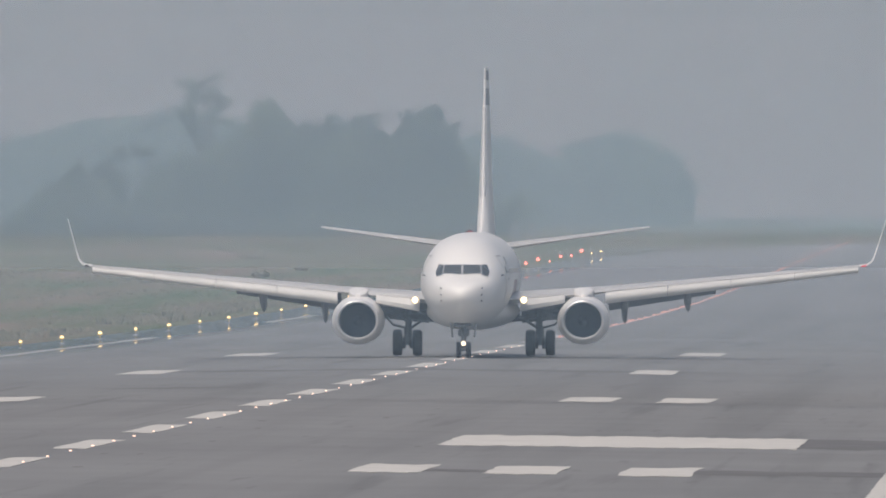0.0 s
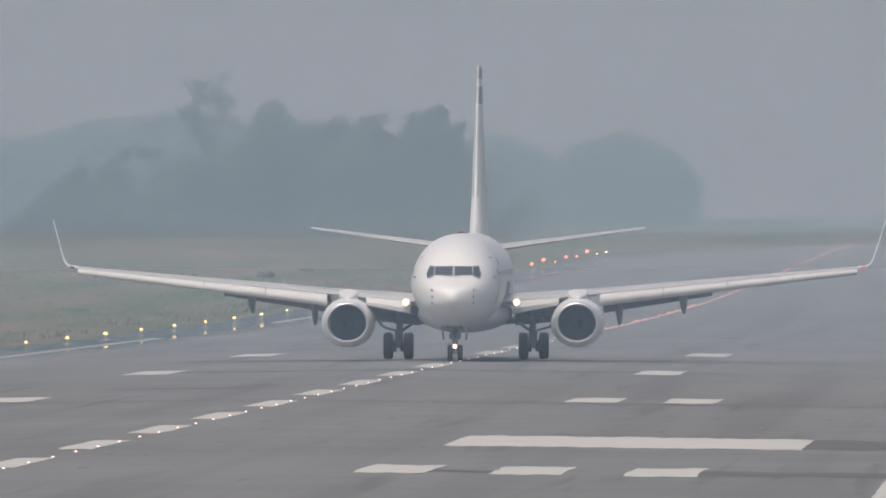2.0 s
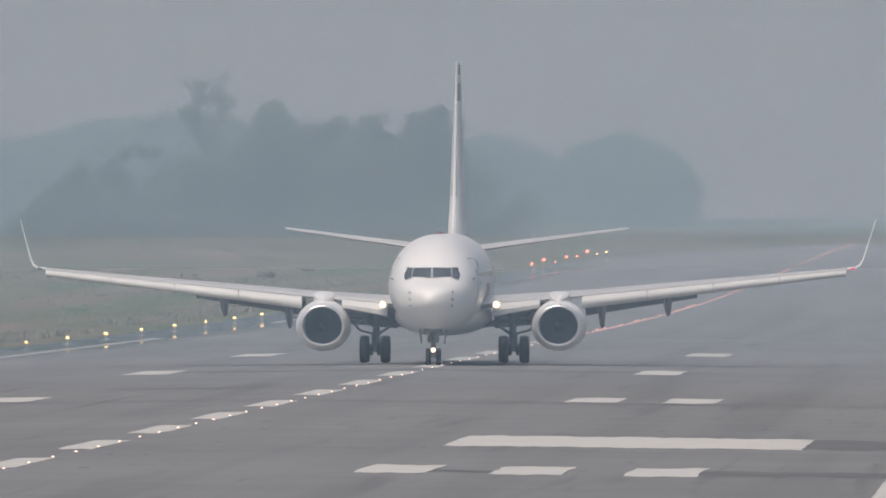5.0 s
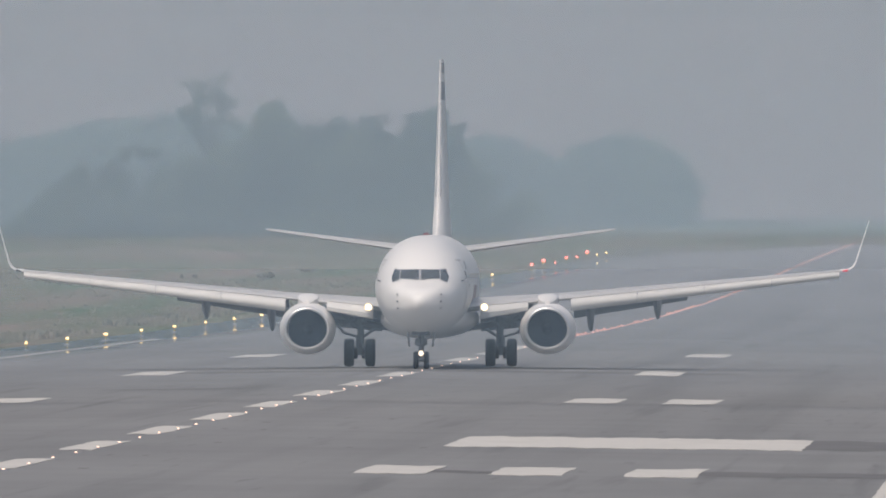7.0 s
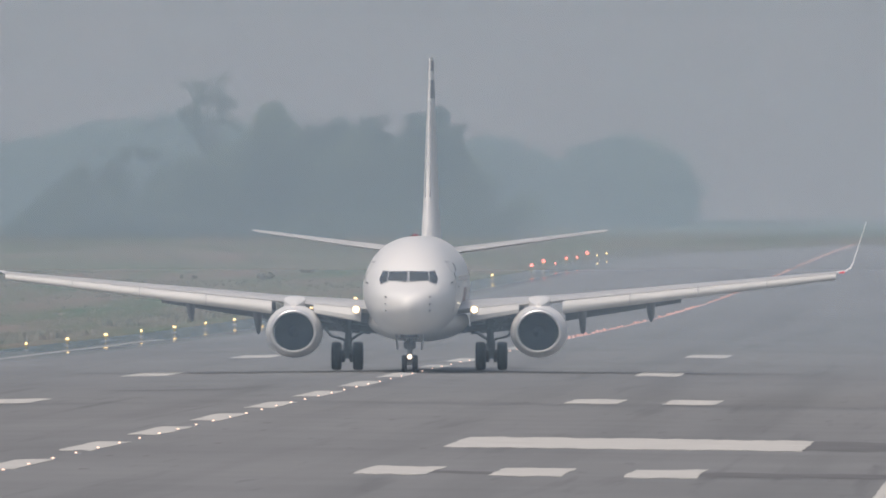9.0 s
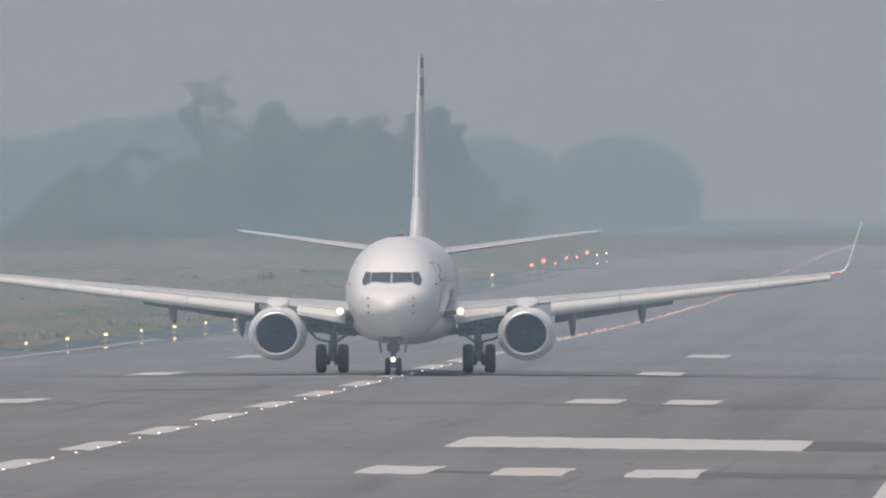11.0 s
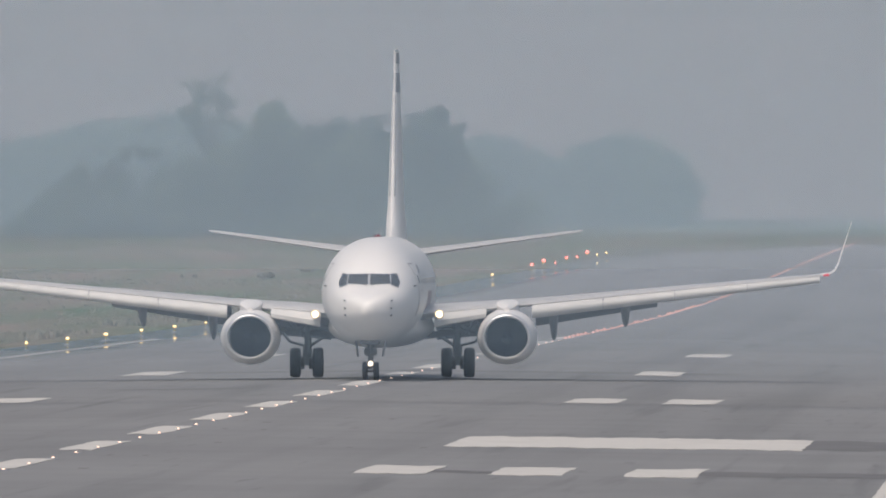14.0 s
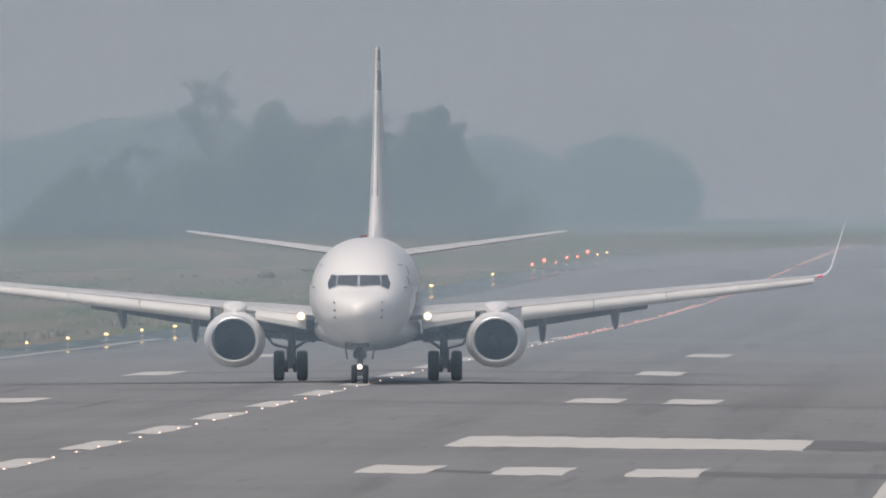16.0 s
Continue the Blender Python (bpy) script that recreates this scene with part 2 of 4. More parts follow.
def marking(name, x0, x1, y0, y1, label, group, worn=0.05, mat=PAINT):
    """A painted bar with slightly ragged ends, that follows the runway's slopes."""
    bm = bmesh.new()
    nx, ny = max(2, int((x1 - x0) / 0.3)), max(2, int((y1 - y0) / 4))
    rnd = random.Random(int(x0 * 31 + y0))
    top = []
    for j in range(ny + 1):
        row = []
        for i in range(nx + 1):
            x, y = x0 + (x1 - x0) * i / nx, y0 + (y1 - y0) * j / ny
            if j in (0, ny):
                y += rnd.uniform(-1.5, 1.5)
            if i in (0, nx):
                x += rnd.uniform(-worn, worn)
            row.append(bm.verts.new((x, y, height(x, y) + 0.012)))
        top.append(row)
    for r, s in zip(top, top[1:]):
        for i in range(nx):
            bm.faces.new((r[i], r[i + 1], s[i + 1], s[i]))
    geo = bmesh.ops.extrude_face_region(bm, geom=list(bm.faces))
    for v in geo["geom"]:
        if isinstance(v, bmesh.types.BMVert):
            v.co.z -= 0.010
    return tagged(part(name, bm, mat, smooth=False), label, "runway marking", group, "structure")


def markings():
    for k in range(-2, 13):
        y = DASH0 + 50.5 * k
        marking("centreline_stripe", -0.2, 0.75, y, y + 26, "white painted runway centreline stripe, slightly worn", "centreline stripes")
    for x in (9.4, -19.28):
        marking("aiming_point_bar", x, x + 9.88, 719.5, 751.5, "broad white aiming point bar on the asphalt", "aiming bars")
    for y, w, xs in ((645, 1.8, (9.08, 12.42, 15.74, -10.88, -14.22, -17.54)), (881, 1.72, (9.42, 12.68, -10.36, -13.62)), (1022, 1.72, (9.12, -10.80)), (1151, 1.78, (9.02, -10.95))):
        for x in xs:
            marking("touchdown_bar", x, x + w, y, y + (20 if y < 1000 else 24), "short white touchdown zone bar, slightly worn", "touchdown bars")
    for x, w, m in ((-21.85, 0.3, DIMMED), (22.7, 0.45, PAINT)):
        # The gap stands in for the stretch that haze and mirage hide.
        for y, y1 in ((480, 770), (770, 1060), (1060, 1365), (1555, 1640)):
            marking("edge_line", x - w, x + w, y, y1, "white painted runway edge line, dimmed as by haze" if w < 0.4 else "white painted runway edge line", "edge lines", 0.02, m)


DASH0 = 695.0
markings()


def stain(x0, x1, y0, y1, seed, label="darker sealed repair strip across the asphalt"):
    """A thin sealed patch of darker asphalt with a ragged outline."""
    rnd = random.Random(seed)
    bm = bmesh.new()
    n = max(6, int((x1 - x0) / 0.5))
    rows = []
    for j in range(4):
        row = []
        for i in range(n + 1):
            q = i / n
            x = x0 + (x1 - x0) * q
            pinch = min(1.0, 6 * min(q, 1 - q) + 0.15)
            y = (y0 + y1) / 2 + (y1 - y0) * (j / 3 - 0.5) * pinch * rnd.uniform(0.7, 1.15)
            row.append(bm.verts.new((min(x, 25.95), y, height(x, y) + 0.006)))
        rows.append(row)
    for r, q in zip(rows, rows[1:]):
        for i in range(n):
            bm.faces.new((r[i], r[i + 1], q[i + 1], q[i]))
    return tagged(part("asphalt_stain", bm, SEALED, smooth=False), label, "asphalt stain", "asphalt stains", "structure")


def stains():
    for k, (x0, x1, y0, y1) in enumerate(((16.0, 27.5, 721, 750), (15.9, 27.0, 648, 660), (9.8, 13.4, 649, 656), (-11.0, 13.5, 1031, 1039), (-8.5, -3.0, 935, 941))):
        stain(x0, x1, y0, y1, k)
    rnd = random.Random(31)
    for k in range(22):
        x, y, w = rnd.uniform(1.5, 9.0), rnd.uniform(640, 1010), rnd.uniform(0.10, 0.30)
        stain(x, x + w, y, y + rnd.uniform(1.5, 4.0), 50 + k, "small dark oil spot on the asphalt")


stains()

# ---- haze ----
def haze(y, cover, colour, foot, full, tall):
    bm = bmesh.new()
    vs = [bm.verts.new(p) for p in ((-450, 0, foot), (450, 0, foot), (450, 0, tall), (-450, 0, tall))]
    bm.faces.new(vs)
    ob = part("haze", bm, haze_material("haze_sheet_tint", cover, colour, foot, full))
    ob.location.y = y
    return tagged(ob, "tinted sheet that stands in for haze in the air", "haze", "haze", "stuff")


# Haze tones are put into upright sheets; the last, pinkish one brightens the sky.
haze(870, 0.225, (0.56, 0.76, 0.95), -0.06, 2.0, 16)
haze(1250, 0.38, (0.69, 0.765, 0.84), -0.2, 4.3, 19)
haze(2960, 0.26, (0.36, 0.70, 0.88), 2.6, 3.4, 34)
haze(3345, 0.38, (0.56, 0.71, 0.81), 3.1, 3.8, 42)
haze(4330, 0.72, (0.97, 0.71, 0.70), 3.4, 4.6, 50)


# ---- the airliner: origin on the ground between its main wheels, nose towards -y ----
NOSE = -19.6
STATIONS = ((0.0, 0.03, 2.68, 2.62), (0.06, 0.22, 2.87, 2.43), (0.25, 0.46, 3.04, 2.24), (0.6, 0.76, 3.19, 2.03), (1.1, 1.04, 3.34, 1.82),
            (1.6, 1.25, 3.47, 1.67), (2.05, 1.40, 3.80, 1.57), (2.5, 1.52, 4.12, 1.49), (3.2, 1.66, 4.52, 1.41), (4.2, 1.78, 4.90, 1.34),
            (5.4, 1.855, 5.16, 1.30), (7.0, 1.88, 5.30, 1.28), (9.0, 1.88, 5.32, 1.28), (25.0, 1.88, 5.32, 1.28), (28.0, 1.82, 5.32, 1.55),
            (31.0, 1.55, 5.30, 2.30), (34.0, 1.10, 5.20, 3.15), (36.5, 0.62, 5.02, 3.85), (38.0, 0.22, 4.75, 4.30))


def hull(s):
    """Half width, top and bottom of the fuselage s metres behind the nose tip."""
    c = list(zip(*STATIONS))
    return [float(np.interp(s, c[0], c[k])) for k in (1, 2, 3)]


def square(s):
    """How boxy the upper half of the section is: the radome has a flat back that ends below the windscreen."""
    return float(np.interp(s, (0.0, 0.15, 0.7, 1.6, 2.6), (2.0, 2.4, 3.3, 3.1, 2.0)))


def hull_ring(s, n=48):
    w, top, bot = hull(s)
    zc, h, k = (top + bot) / 2, (top - bot) / 2, 2 / square(s)
    ring = []
    for i in range(n):
        sn, cs = math.sin(2 * math.pi * i / n), math.cos(2 * math.pi * i / n)
        if cs > 0:
            sn, cs = math.copysign(abs(sn) ** k, sn), cs ** k
        ring.append((w * sn, NOSE + s, zc + h * cs))
    return ring


def on_hull(x, z, out=0.012):
    """The point of the nose's skin that shows at (x, z) from ahead."""
    lo, hi = 0.0, 9.0
    for _ in range(30):
        s = (lo + hi) / 2
        w, top, bot = hull(s)
        u = (z - (top + bot) / 2) / ((top - bot) / 2)
        k = square(s) if u > 0 else 2
        if abs(x / w) ** k + abs(u) ** k < 1:
            hi = s
        else:
            lo = s
    return Vector((x * (1 + out / 2), NOSE + hi - out, z + out * 0.3))


def skin_patch(quad, n=6, out=0.012, thick=0.03, bulge=0.0):
    """A panel on the nose between four corners given as (x, z); bulge pushes its outer side outwards."""
    bm = bmesh.new()
    a, b, c, d = (Vector(q) for q in quad)
    rows = []
    for j in range(n + 1):
        push = bulge * (1 - abs(2 * j / n - 1.2) / 1.2)
        rows.append([bm.verts.new(on_hull(*(a.lerp(b, i / n).lerp(d.lerp(c, i / n), j / n) + Vector((push * i / n, 0))), out)) for i in range(n + 1)])
    for r, s in zip(rows, rows[1:]):
        for i in range(n):
            bm.faces.new((r[i], r[i + 1], s[i + 1], s[i]))
    geo = bmesh.ops.extrude_face_region(bm, geom=list(bm.faces))
    for v in geo["geom"]:
        if isinstance(v, bmesh.types.BMVert):
            v.co.y += thick
    return bm


def side_patch(side, s0, s1, z0, z1, out, n=8):
    """A panel on the fuselage's flank from s0 to s1 behind the nose and from z0 to z1."""
    rings = []
    for i in range(n + 1):
        s = s0 + (s1 - s0) * i / n
        w, top, bot = hull(s)
        zc, h = (top + bot) / 2, (top - bot) / 2
        zs = [z0 + (z1 - z0) * k / n for k in range(n + 1)]
        xs = [w * math.sqrt(max(0.0, 1 - ((z - zc) / h) ** 2)) for z in zs]
        rings.append([(side * (x + out), NOSE + s, z) for x, z in zip(xs, zs)] + [(side * (x - 0.03), NOSE + s, z) for x, z in reversed(list(zip(xs, zs)))])
    return loft(rings)


def foil(x, le, chord, z, t, n=9, dip=0.0):
    """A wing section at span x: leading edge at y = le; dip lowers the trailing edge."""
    up, lo = [], []
    for i in range(n + 1):
        q = (1 - math.cos(math.pi * i / n)) / 2
        th = t * chord * 2.97 * (math.sqrt(q) * 0.5 - 0.21 * q - 0.29 * q * q) * 0.98
        cam_ = 0.02 * chord * 4 * q * (1 - q) - dip * q
        up.append((x, le + chord * q, z + cam_ + th * 0.62))
        lo.append((x, le + chord * q, z + cam_ - th * 0.62 - (0.004 if i in (0, n) else 0)))
    return up + lo[::-1]


def wing_line(x):
    """Leading edge y, chord and height of the wing at span x."""
    xs = (1.5, 4.83, 5.9, 16.6)
    return (float(np.interp(x, xs, (-6.6, -4.35, -3.7, 1.95))), float(np.interp(x, xs, (8.6, 6.35, 5.6, 1.75))), 2.22 + 0.098 * x)


def airliner():
    plane = new("airliner")
    tagged(plane, "white twin-engined jet airliner taxiing with flaps and slats out", "airliner")
    ss = [0.0, 0.03, 0.06, 0.12, 0.25, 0.42, 0.6, 0.85, 1.1, 1.35, 1.6, 1.8, 2.05, 2.25, 2.5, 2.85, 3.2, 3.7, 4.2, 4.8, 5.4, 6.2, 7, 9, 13, 17, 21, 25, 26.5,
          28, 29.5, 31, 32.5, 34, 35.3, 36.5, 37.4, 38.0]
    body = part("fuselage", loft([hull_ring(s) for s in ss]), WHITE, plane)
    # belly fairing between the wings
    rings = []
    for y, w, d in ((-8.5, 0.9, 0.02), (-7, 1.6, 0.10), (-5, 1.9, 0.14), (0, 1.98, 0.16), (3, 1.85, 0.14), (5.5, 1.2, 0.05)):
        rings.append([(w * math.sin(q), y, 1.95 + (0.67 + d) * -math.cos(q)) for q in np.linspace(-1.9, 1.9, 17)])
    part("belly_fairing", loft(rings), WHITE, plane)
    # cockpit windows, with a grey surround behind them
    for s in (1, -1):
        for quad, n in ((((0.045, 3.955), (0.74, 3.945), (0.79, 3.605), (0.045, 3.59)), "windscreen"), (((0.795, 3.95), (1.0, 3.955), (1.03, 3.47), (0.82, 3.575)), "side_window")):
            q = [(s * x, z) for x, z in quad]
            c = Vector((sum(x for x, _ in q) / 4, sum(z for _, z in q) / 4))
            sur = [tuple(c + (Vector(p) - c) * 1.0 + (Vector(p) - c).normalized() * 0.05) for p in q]
            part("window_surround", skin_patch(sur, 8, 0.010, bulge=s * 0.11 if n == "side_window" else 0), SEAL, body)
            part(n, skin_patch(q, 8, 0.030, bulge=s * 0.11 if n == "side_window" else 0), PANE, body, "dark cockpit glass")
        part("windscreen_wiper", tube(on_hull(s * 0.06, 3.53, 0.06), on_hull(s * 0.40, 3.60, 0.06), 0.015), DARK, body)
        for x, z in ((0.85, 2.96), (0.84, 2.68), (0.83, 2.42), (1.62, 3.5)):
            part("air_data_probe", tube(on_hull(s * x, z, 0.0), on_hull(s * x, z, 0.10), 0.032, 0.028, 8), DARK, body)
        # doors and passenger windows
        part("door_outline", side_patch(s, 4.50, 5.42, 2.40, 4.36, 0.008), SEAL, body)
        part("passenger_door", side_patch(s, 4.55, 5.37, 2.45, 4.31, 0.018), WHITE, body)
        part("door_window", side_patch(s, 4.85, 5.07, 3.60, 3.90, 0.026), PANE, body)
        part("flank_emblem", side_patch(s, 14.0, 19.0, 2.6, 3.3, 0.008), MAROON, body, "dark red emblem")
        part("emergency_placard", side_patch(s, 6.3, 7.0, 4.02, 4.30, 0.010), SEAL, body)
        for sx, z in ((6.0, 3.95), (6.15, 3.62), (5.9, 3.30)):
            part("static_port", side_patch(s, sx, sx + 0.22, z, z + 0.09, 0.014), DARK, body)
        win = mesh_of("passenger_window", box(-0.02, 0.012, -0.115, 0.115, -0.165, 0.165, 0.01), SHADE)
        for k in range(34):
            o = new("passenger_window", win)
            o.parent = body
            o.matrix_basis = pose(s * 1.850, NOSE + 7.4 + 0.51 * k, 3.62)
    bm = lathe([(0, 0.14), (0.06, 0.13), (0.10, 0.07), (0.12, 0.005)], axis="z", n=14)
    part("beacon", bm, BEACON, plane, "red anti-collision beacon", at=pose(-0.1, -3.0, 5.31))
    part("blade_antenna", loft([foil(0, 0, 0.5, 0, 0.02, 5), [(p[0] + 0.001, p[1] * 0.6 + 0.15, 0.32 + p[2]) for p in foil(0, 0, 0.5, 0, 0.02, 5)]]), WHITE, plane, at=pose(-0.05, -6, 5.30))
    part("antenna_mast", tube((0, 0, 0), (0, 0.1, 0.40), 0.02, 0.012, 8), SEAL, plane, at=pose(0.0, -2.2, 5.30))

    # fin with dorsal fairing
    def fin_ring(z, le, chord, t):
        return [(p[2], p[1], z) for p in foil(0, le, chord, 0, t, 9)]
    fin = part("fin", loft([fin_ring(5.0, 11.2, 8.2, 0.14), fin_ring(5.9, 11.9, 7.3, 0.14), fin_ring(6.5, 12.7, 6.3, 0.14), fin_ring(9.0, 14.6, 4.6, 0.134),
                            fin_ring(12.1, 16.9, 2.75, 0.094), fin_ring(12.44, 17.15, 2.4, 0.092), fin_ring(12.5, 17.2, 2.3, 0.075)]), WHITE, plane)
    for s in (1, -1):
        bands = [(6.85, 10.75, 0.07, 0.15, DECOR, "fin_stripe"), (10.85, 11.6, 0.10, 2.6, DECOR, "fin_tip_band"), (11.95, 12.38, 0.14, 2.2, SEAL, "fin_tip_band")]
        for z0, z1, y0, y1, m, nm in bands:
            rings = []
            for z in np.linspace(z0, z1, 5):
                le = np.interp(z, (6.5, 9.0, 12.1, 12.44), (12.7, 14.6, 16.9, 17.15))
                ch = np.interp(z, (6.5, 9.0, 12.1, 12.44), (6.3, 4.6, 2.75, 2.4))
                t = np.interp(z, (6.5, 9.0, 12.1), (0.14, 0.134, 0.094))
                outer, inner = [], []
                for u in np.linspace(0, 1, 9):
                    r = (y0 + (y1 - y0) * u * u) / 5.5
                    th = t * ch * 2.97 * (math.sqrt(r) * 0.5 - 0.21 * r - 0.29 * r * r) * 0.98 * 0.62 + 0.02 * ch * 4 * r * (1 - r) * s
                    outer.append((s * (th + 0.008), le + r * ch - 0.006, z))
                    inner.append((s * (th - 0.02), le + r * ch, z))
                rings.append(outer + inner[::-1])
            part(nm, loft(rings), m, fin, "dark painted stripe")
    # tailplane
    for s in (1, -1):
        st = [foil(s * x, le, c, z, t) for x, le, c, z, t in ((0.4, 13.6, 4.5, 4.55, 0.10), (3.6, 15.6, 3.0, 5.0, 0.10), (7.0, 17.5, 1.55, 5.48, 0.09), (7.2, 17.85, 1.1, 5.52, 0.05))]
        part("tailplane", loft(st), GREYW, plane)

    for s in (1, -1):
        # wing, winglet
        st = []
        for x in (1.0, 2.2, 3.5, 4.83, 5.9, 8, 10, 12, 14, 16.0, 16.6):
            le, c, z = wing_line(x)
            st.append(foil(s * x, le + 0.05 * c, c * 0.80, z, float(np.interp(x, (1, 6, 16.6), (0.115, 0.095, 0.10)))))
        wing = part("wing", loft(st), GREYW, plane)
        rings = []
        for x, z, le, c, t, lean in ((16.55, 3.85, 2.05, 1.6, 0.10, 0), (16.88, 3.89, 2.3, 1.5, 0.085, 0.3), (17.08, 4.02, 2.55, 1.35, 0.08, 0.8),
                                     (17.20, 4.24, 2.85, 1.2, 0.07, 1.2), (17.37, 4.8, 3.4, 1.0, 0.06, 1.35), (17.70, 5.88, 4.7, 0.5, 0.045, 1.35)):
            r = foil(0, le, c, 0, t)
            rings.append([(s * (x - p[2] * math.sin(lean)), p[1], z + p[2] * math.cos(lean)) for p in r])
        part("winglet", loft(rings), WHITE, wing, "tall blended white winglet")
        part("navigation_light", loft([[(s * x, y, z + 0.0) for x, y, z in ((16.64, 1.98, 3.82), (16.64, 1.98, 3.87), (16.64, 2.3, 3.89), (16.64, 2.3, 3.82))],
                                       [(s * x, y, z) for x, y, z in ((16.86, 2.10, 3.84), (16.86, 2.10, 3.91), (16.86, 2.4, 3.93), (16.86, 2.4, 3.84))]]),
             NAVRED if s > 0 else PANE, wing)
        # slats: curved noses let down ahead of the leading edge
        for x0, x1 in ((5.75, 8.38), (8.40, 11.07), (11.09, 13.78), (13.80, 16.52)):
            rings = []
            for x in (x0, (x0 + x1) / 2, x1):
                le, c, z = wing_line(x)
                c = 0.55 * c + 1.4
                ly, lz = le - 0.055 * c, z - 0.058 * c
                prof = ((0.17, 0.085), (0.10, 0.078), (0.045, 0.052), (0.01, 0.015), (0.0, -0.02), (0.012, -0.05), (0.04, -0.065), (0.05, -0.04), (0.04, 0.0), (0.08, 0.045), (0.17, 0.07))
                rings.append([(s * x, ly + q * c, lz + d * c * (0.62 if d > 0 else 0.95) + 0.01) for q, d in prof])
            part("slat", loft(rings), SLAT, wing, "white drooped leading-edge slat")
        # solid dark bars imitate shade in the slots between the slats and the wing
        for x, w in ((6.6, 0.5), (8.9, 0.35), (9.7, 0.6), (11.5, 0.7), (12.9, 0.35), (14.4, 0.5), (15.6, 0.3)):
            rings = []
            for xx in (x, x + w):
                le, c, z = wing_line(xx)
                c = 0.55 * c + 1.4
                y0, z0 = le + 0.115 * c, z - 0.005 * c + 0.03
                rings.append([(s * xx, y0, z0), (s * xx, y0 + 0.08, z0), (s * xx, y0 + 0.08, z0 + 0.045), (s * xx, y0, z0 + 0.045)])
            part("slat_slot", loft(rings), DARK, wing, smooth=False)
        # krueger flap ahead of the inner wing
        rings = []
        for x, deep in ((2.15, 1.35), (3.2, 1.12), (4.05, 0.9)):
            le, c, z = wing_line(x)
            rings.append([(s * x, le + q, z + d * (deep if d < 0 else 1)) for q, d in ((0.35, 0.02), (0.0, 0.03), (-0.25, -0.04), (-0.42, -0.20), (-0.40, -0.34), (-0.28, -0.37), (-0.15, -0.2), (0.35, -0.05))])
        part("krueger_flap", loft(rings), SLAT, wing)
        part("leading_edge_panel", loft([foil(s * x, wing_line(x)[0] - 0.02, 1.6, wing_line(x)[2] + 0.05, 0.20, 6) for x in (1.7, 4.0)]), GREYW, wing)
        # trailing-edge flaps, each in a main and an aft piece
        for x0, x1, low in ((2.0, 4.15, 1.12), (5.75, 10.35, 0.86)):
            for a, b, dz0, dz1, nm in ((0.0, 0.62, 0.05, 0.5, "flap"), (0.60, 1.05, 0.55, 1.0, "aft_flap")):
                rings = []
                for x in (x0, x1):
                    le, c, z = wing_line(x)
                    te = le + 0.83 * c
                    k = low * (1.0 if x < 5 else np.interp(x, (5.75, 10.35), (1.1, 0.75))) * 0.92
                    dep = 1.45 * float(np.interp(x, (2, 10.4), (1.15, 0.85)))
                    p0, p1 = (te + a * dep, z + 0.02 - dz0 * k), (te + b * dep, z + 0.02 - dz1 * k)
                    rings.append([(s * x, *p0), (s * x, p0[0] + 0.1, p0[1] + 0.10), (s * x, p1[0], p1[1] + 0.03), (s * x, p1[0], p1[1]), (s * x, p0[0] + 0.12, p0[1] - 0.09)])
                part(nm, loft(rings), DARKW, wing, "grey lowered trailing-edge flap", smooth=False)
        # flap track fairings
        for x, drop in ((6.45, 1.42), (9.15, 1.2)):
            le, c, z = wing_line(x)
            y0 = le + 0.45 * c
            rings = []
            for q, r, d in ((0.0, 0.03, 0.25), (0.5, 0.13, 0.28), (1.3, 0.18, 0.40), (2.2, 0.17, 0.70), (3.0, 0.11, drop - 0.2), (3.5, 0.02, drop)):
                rings.append([(s * x + r * math.cos(g), y0 + q, z - d + 1.9 * r * math.sin(g)) for g in np.linspace(0, 2 * math.pi, 12, endpoint=False)])
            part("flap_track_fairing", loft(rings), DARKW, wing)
        # spoilers on the upper surface, aileron and static wicks at the trailing edge
        for k, (x0, x1) in enumerate(((2.6, 3.9), (6.0, 7.1), (7.15, 8.2), (8.25, 9.3), (9.35, 10.3))):
            rings = []
            for x in (x0, x1):
                le, c, z = wing_line(x)
                rings.append([(s * x, le + q * c, z + d) for q, d in ((0.56, 0.030 * c), (0.56, 0.045 * c), (0.78, 0.035 * c), (0.78, 0.015 * c))])
            part("spoiler", loft(rings), SEAL, wing, "grey spoiler panel on the wing", smooth=False)
        part("aileron", loft([[(s * x, wing_line(x)[0] + q * wing_line(x)[1], wing_line(x)[2] + d) for q, d in ((0.80, 0.05), (0.98, 0.01), (0.98, -0.01), (0.80, -0.04))] for x in (11.2, 15.4)]), GREYW, wing, smooth=False)
        for x in (8.4, 11.06, 13.77):
            le, c, z = wing_line(x)
            part("slat_track", tube((s * x, le - 0.05, z - 0.12), (s * x, le + 0.5, z - 0.02), 0.05, 0.05, 8), STEEL, wing)
        # landing light in the wing root
        lamp = part("landing_light", lathe([(-0.05, 0.02), (-0.04, 0.075), (0.03, 0.105), (0.06, 0.02)], n=18), LAND, wing, "lit landing light", at=pose(s * 2.33, -6.97, 2.43))
        # glowing ring added round the lamp to imitate its halo
        part("reflector", lathe([(0.03, 0.09), (-0.01, 0.155), (0.06, 0.16), (0.10, 0.09)], n=18, closed_profile=True), HALO, lamp)
        part("landing_light_bezel", lathe([(0.0, 0.158), (0.0, 0.18), (0.4, 0.18), (0.4, 0.158)], n=18, closed_profile=True), GREYW, wing, at=pose(s * 2.33, -6.92, 2.43))

        # engine: nacelle with flattened underside, polished lip, liner, fan and spinner
        ex, ey, ez = s * 4.83, -6.0, 1.53

        def flat(bm, k=0.93):
            for v in bm.verts:
                v.co.x *= 1.04
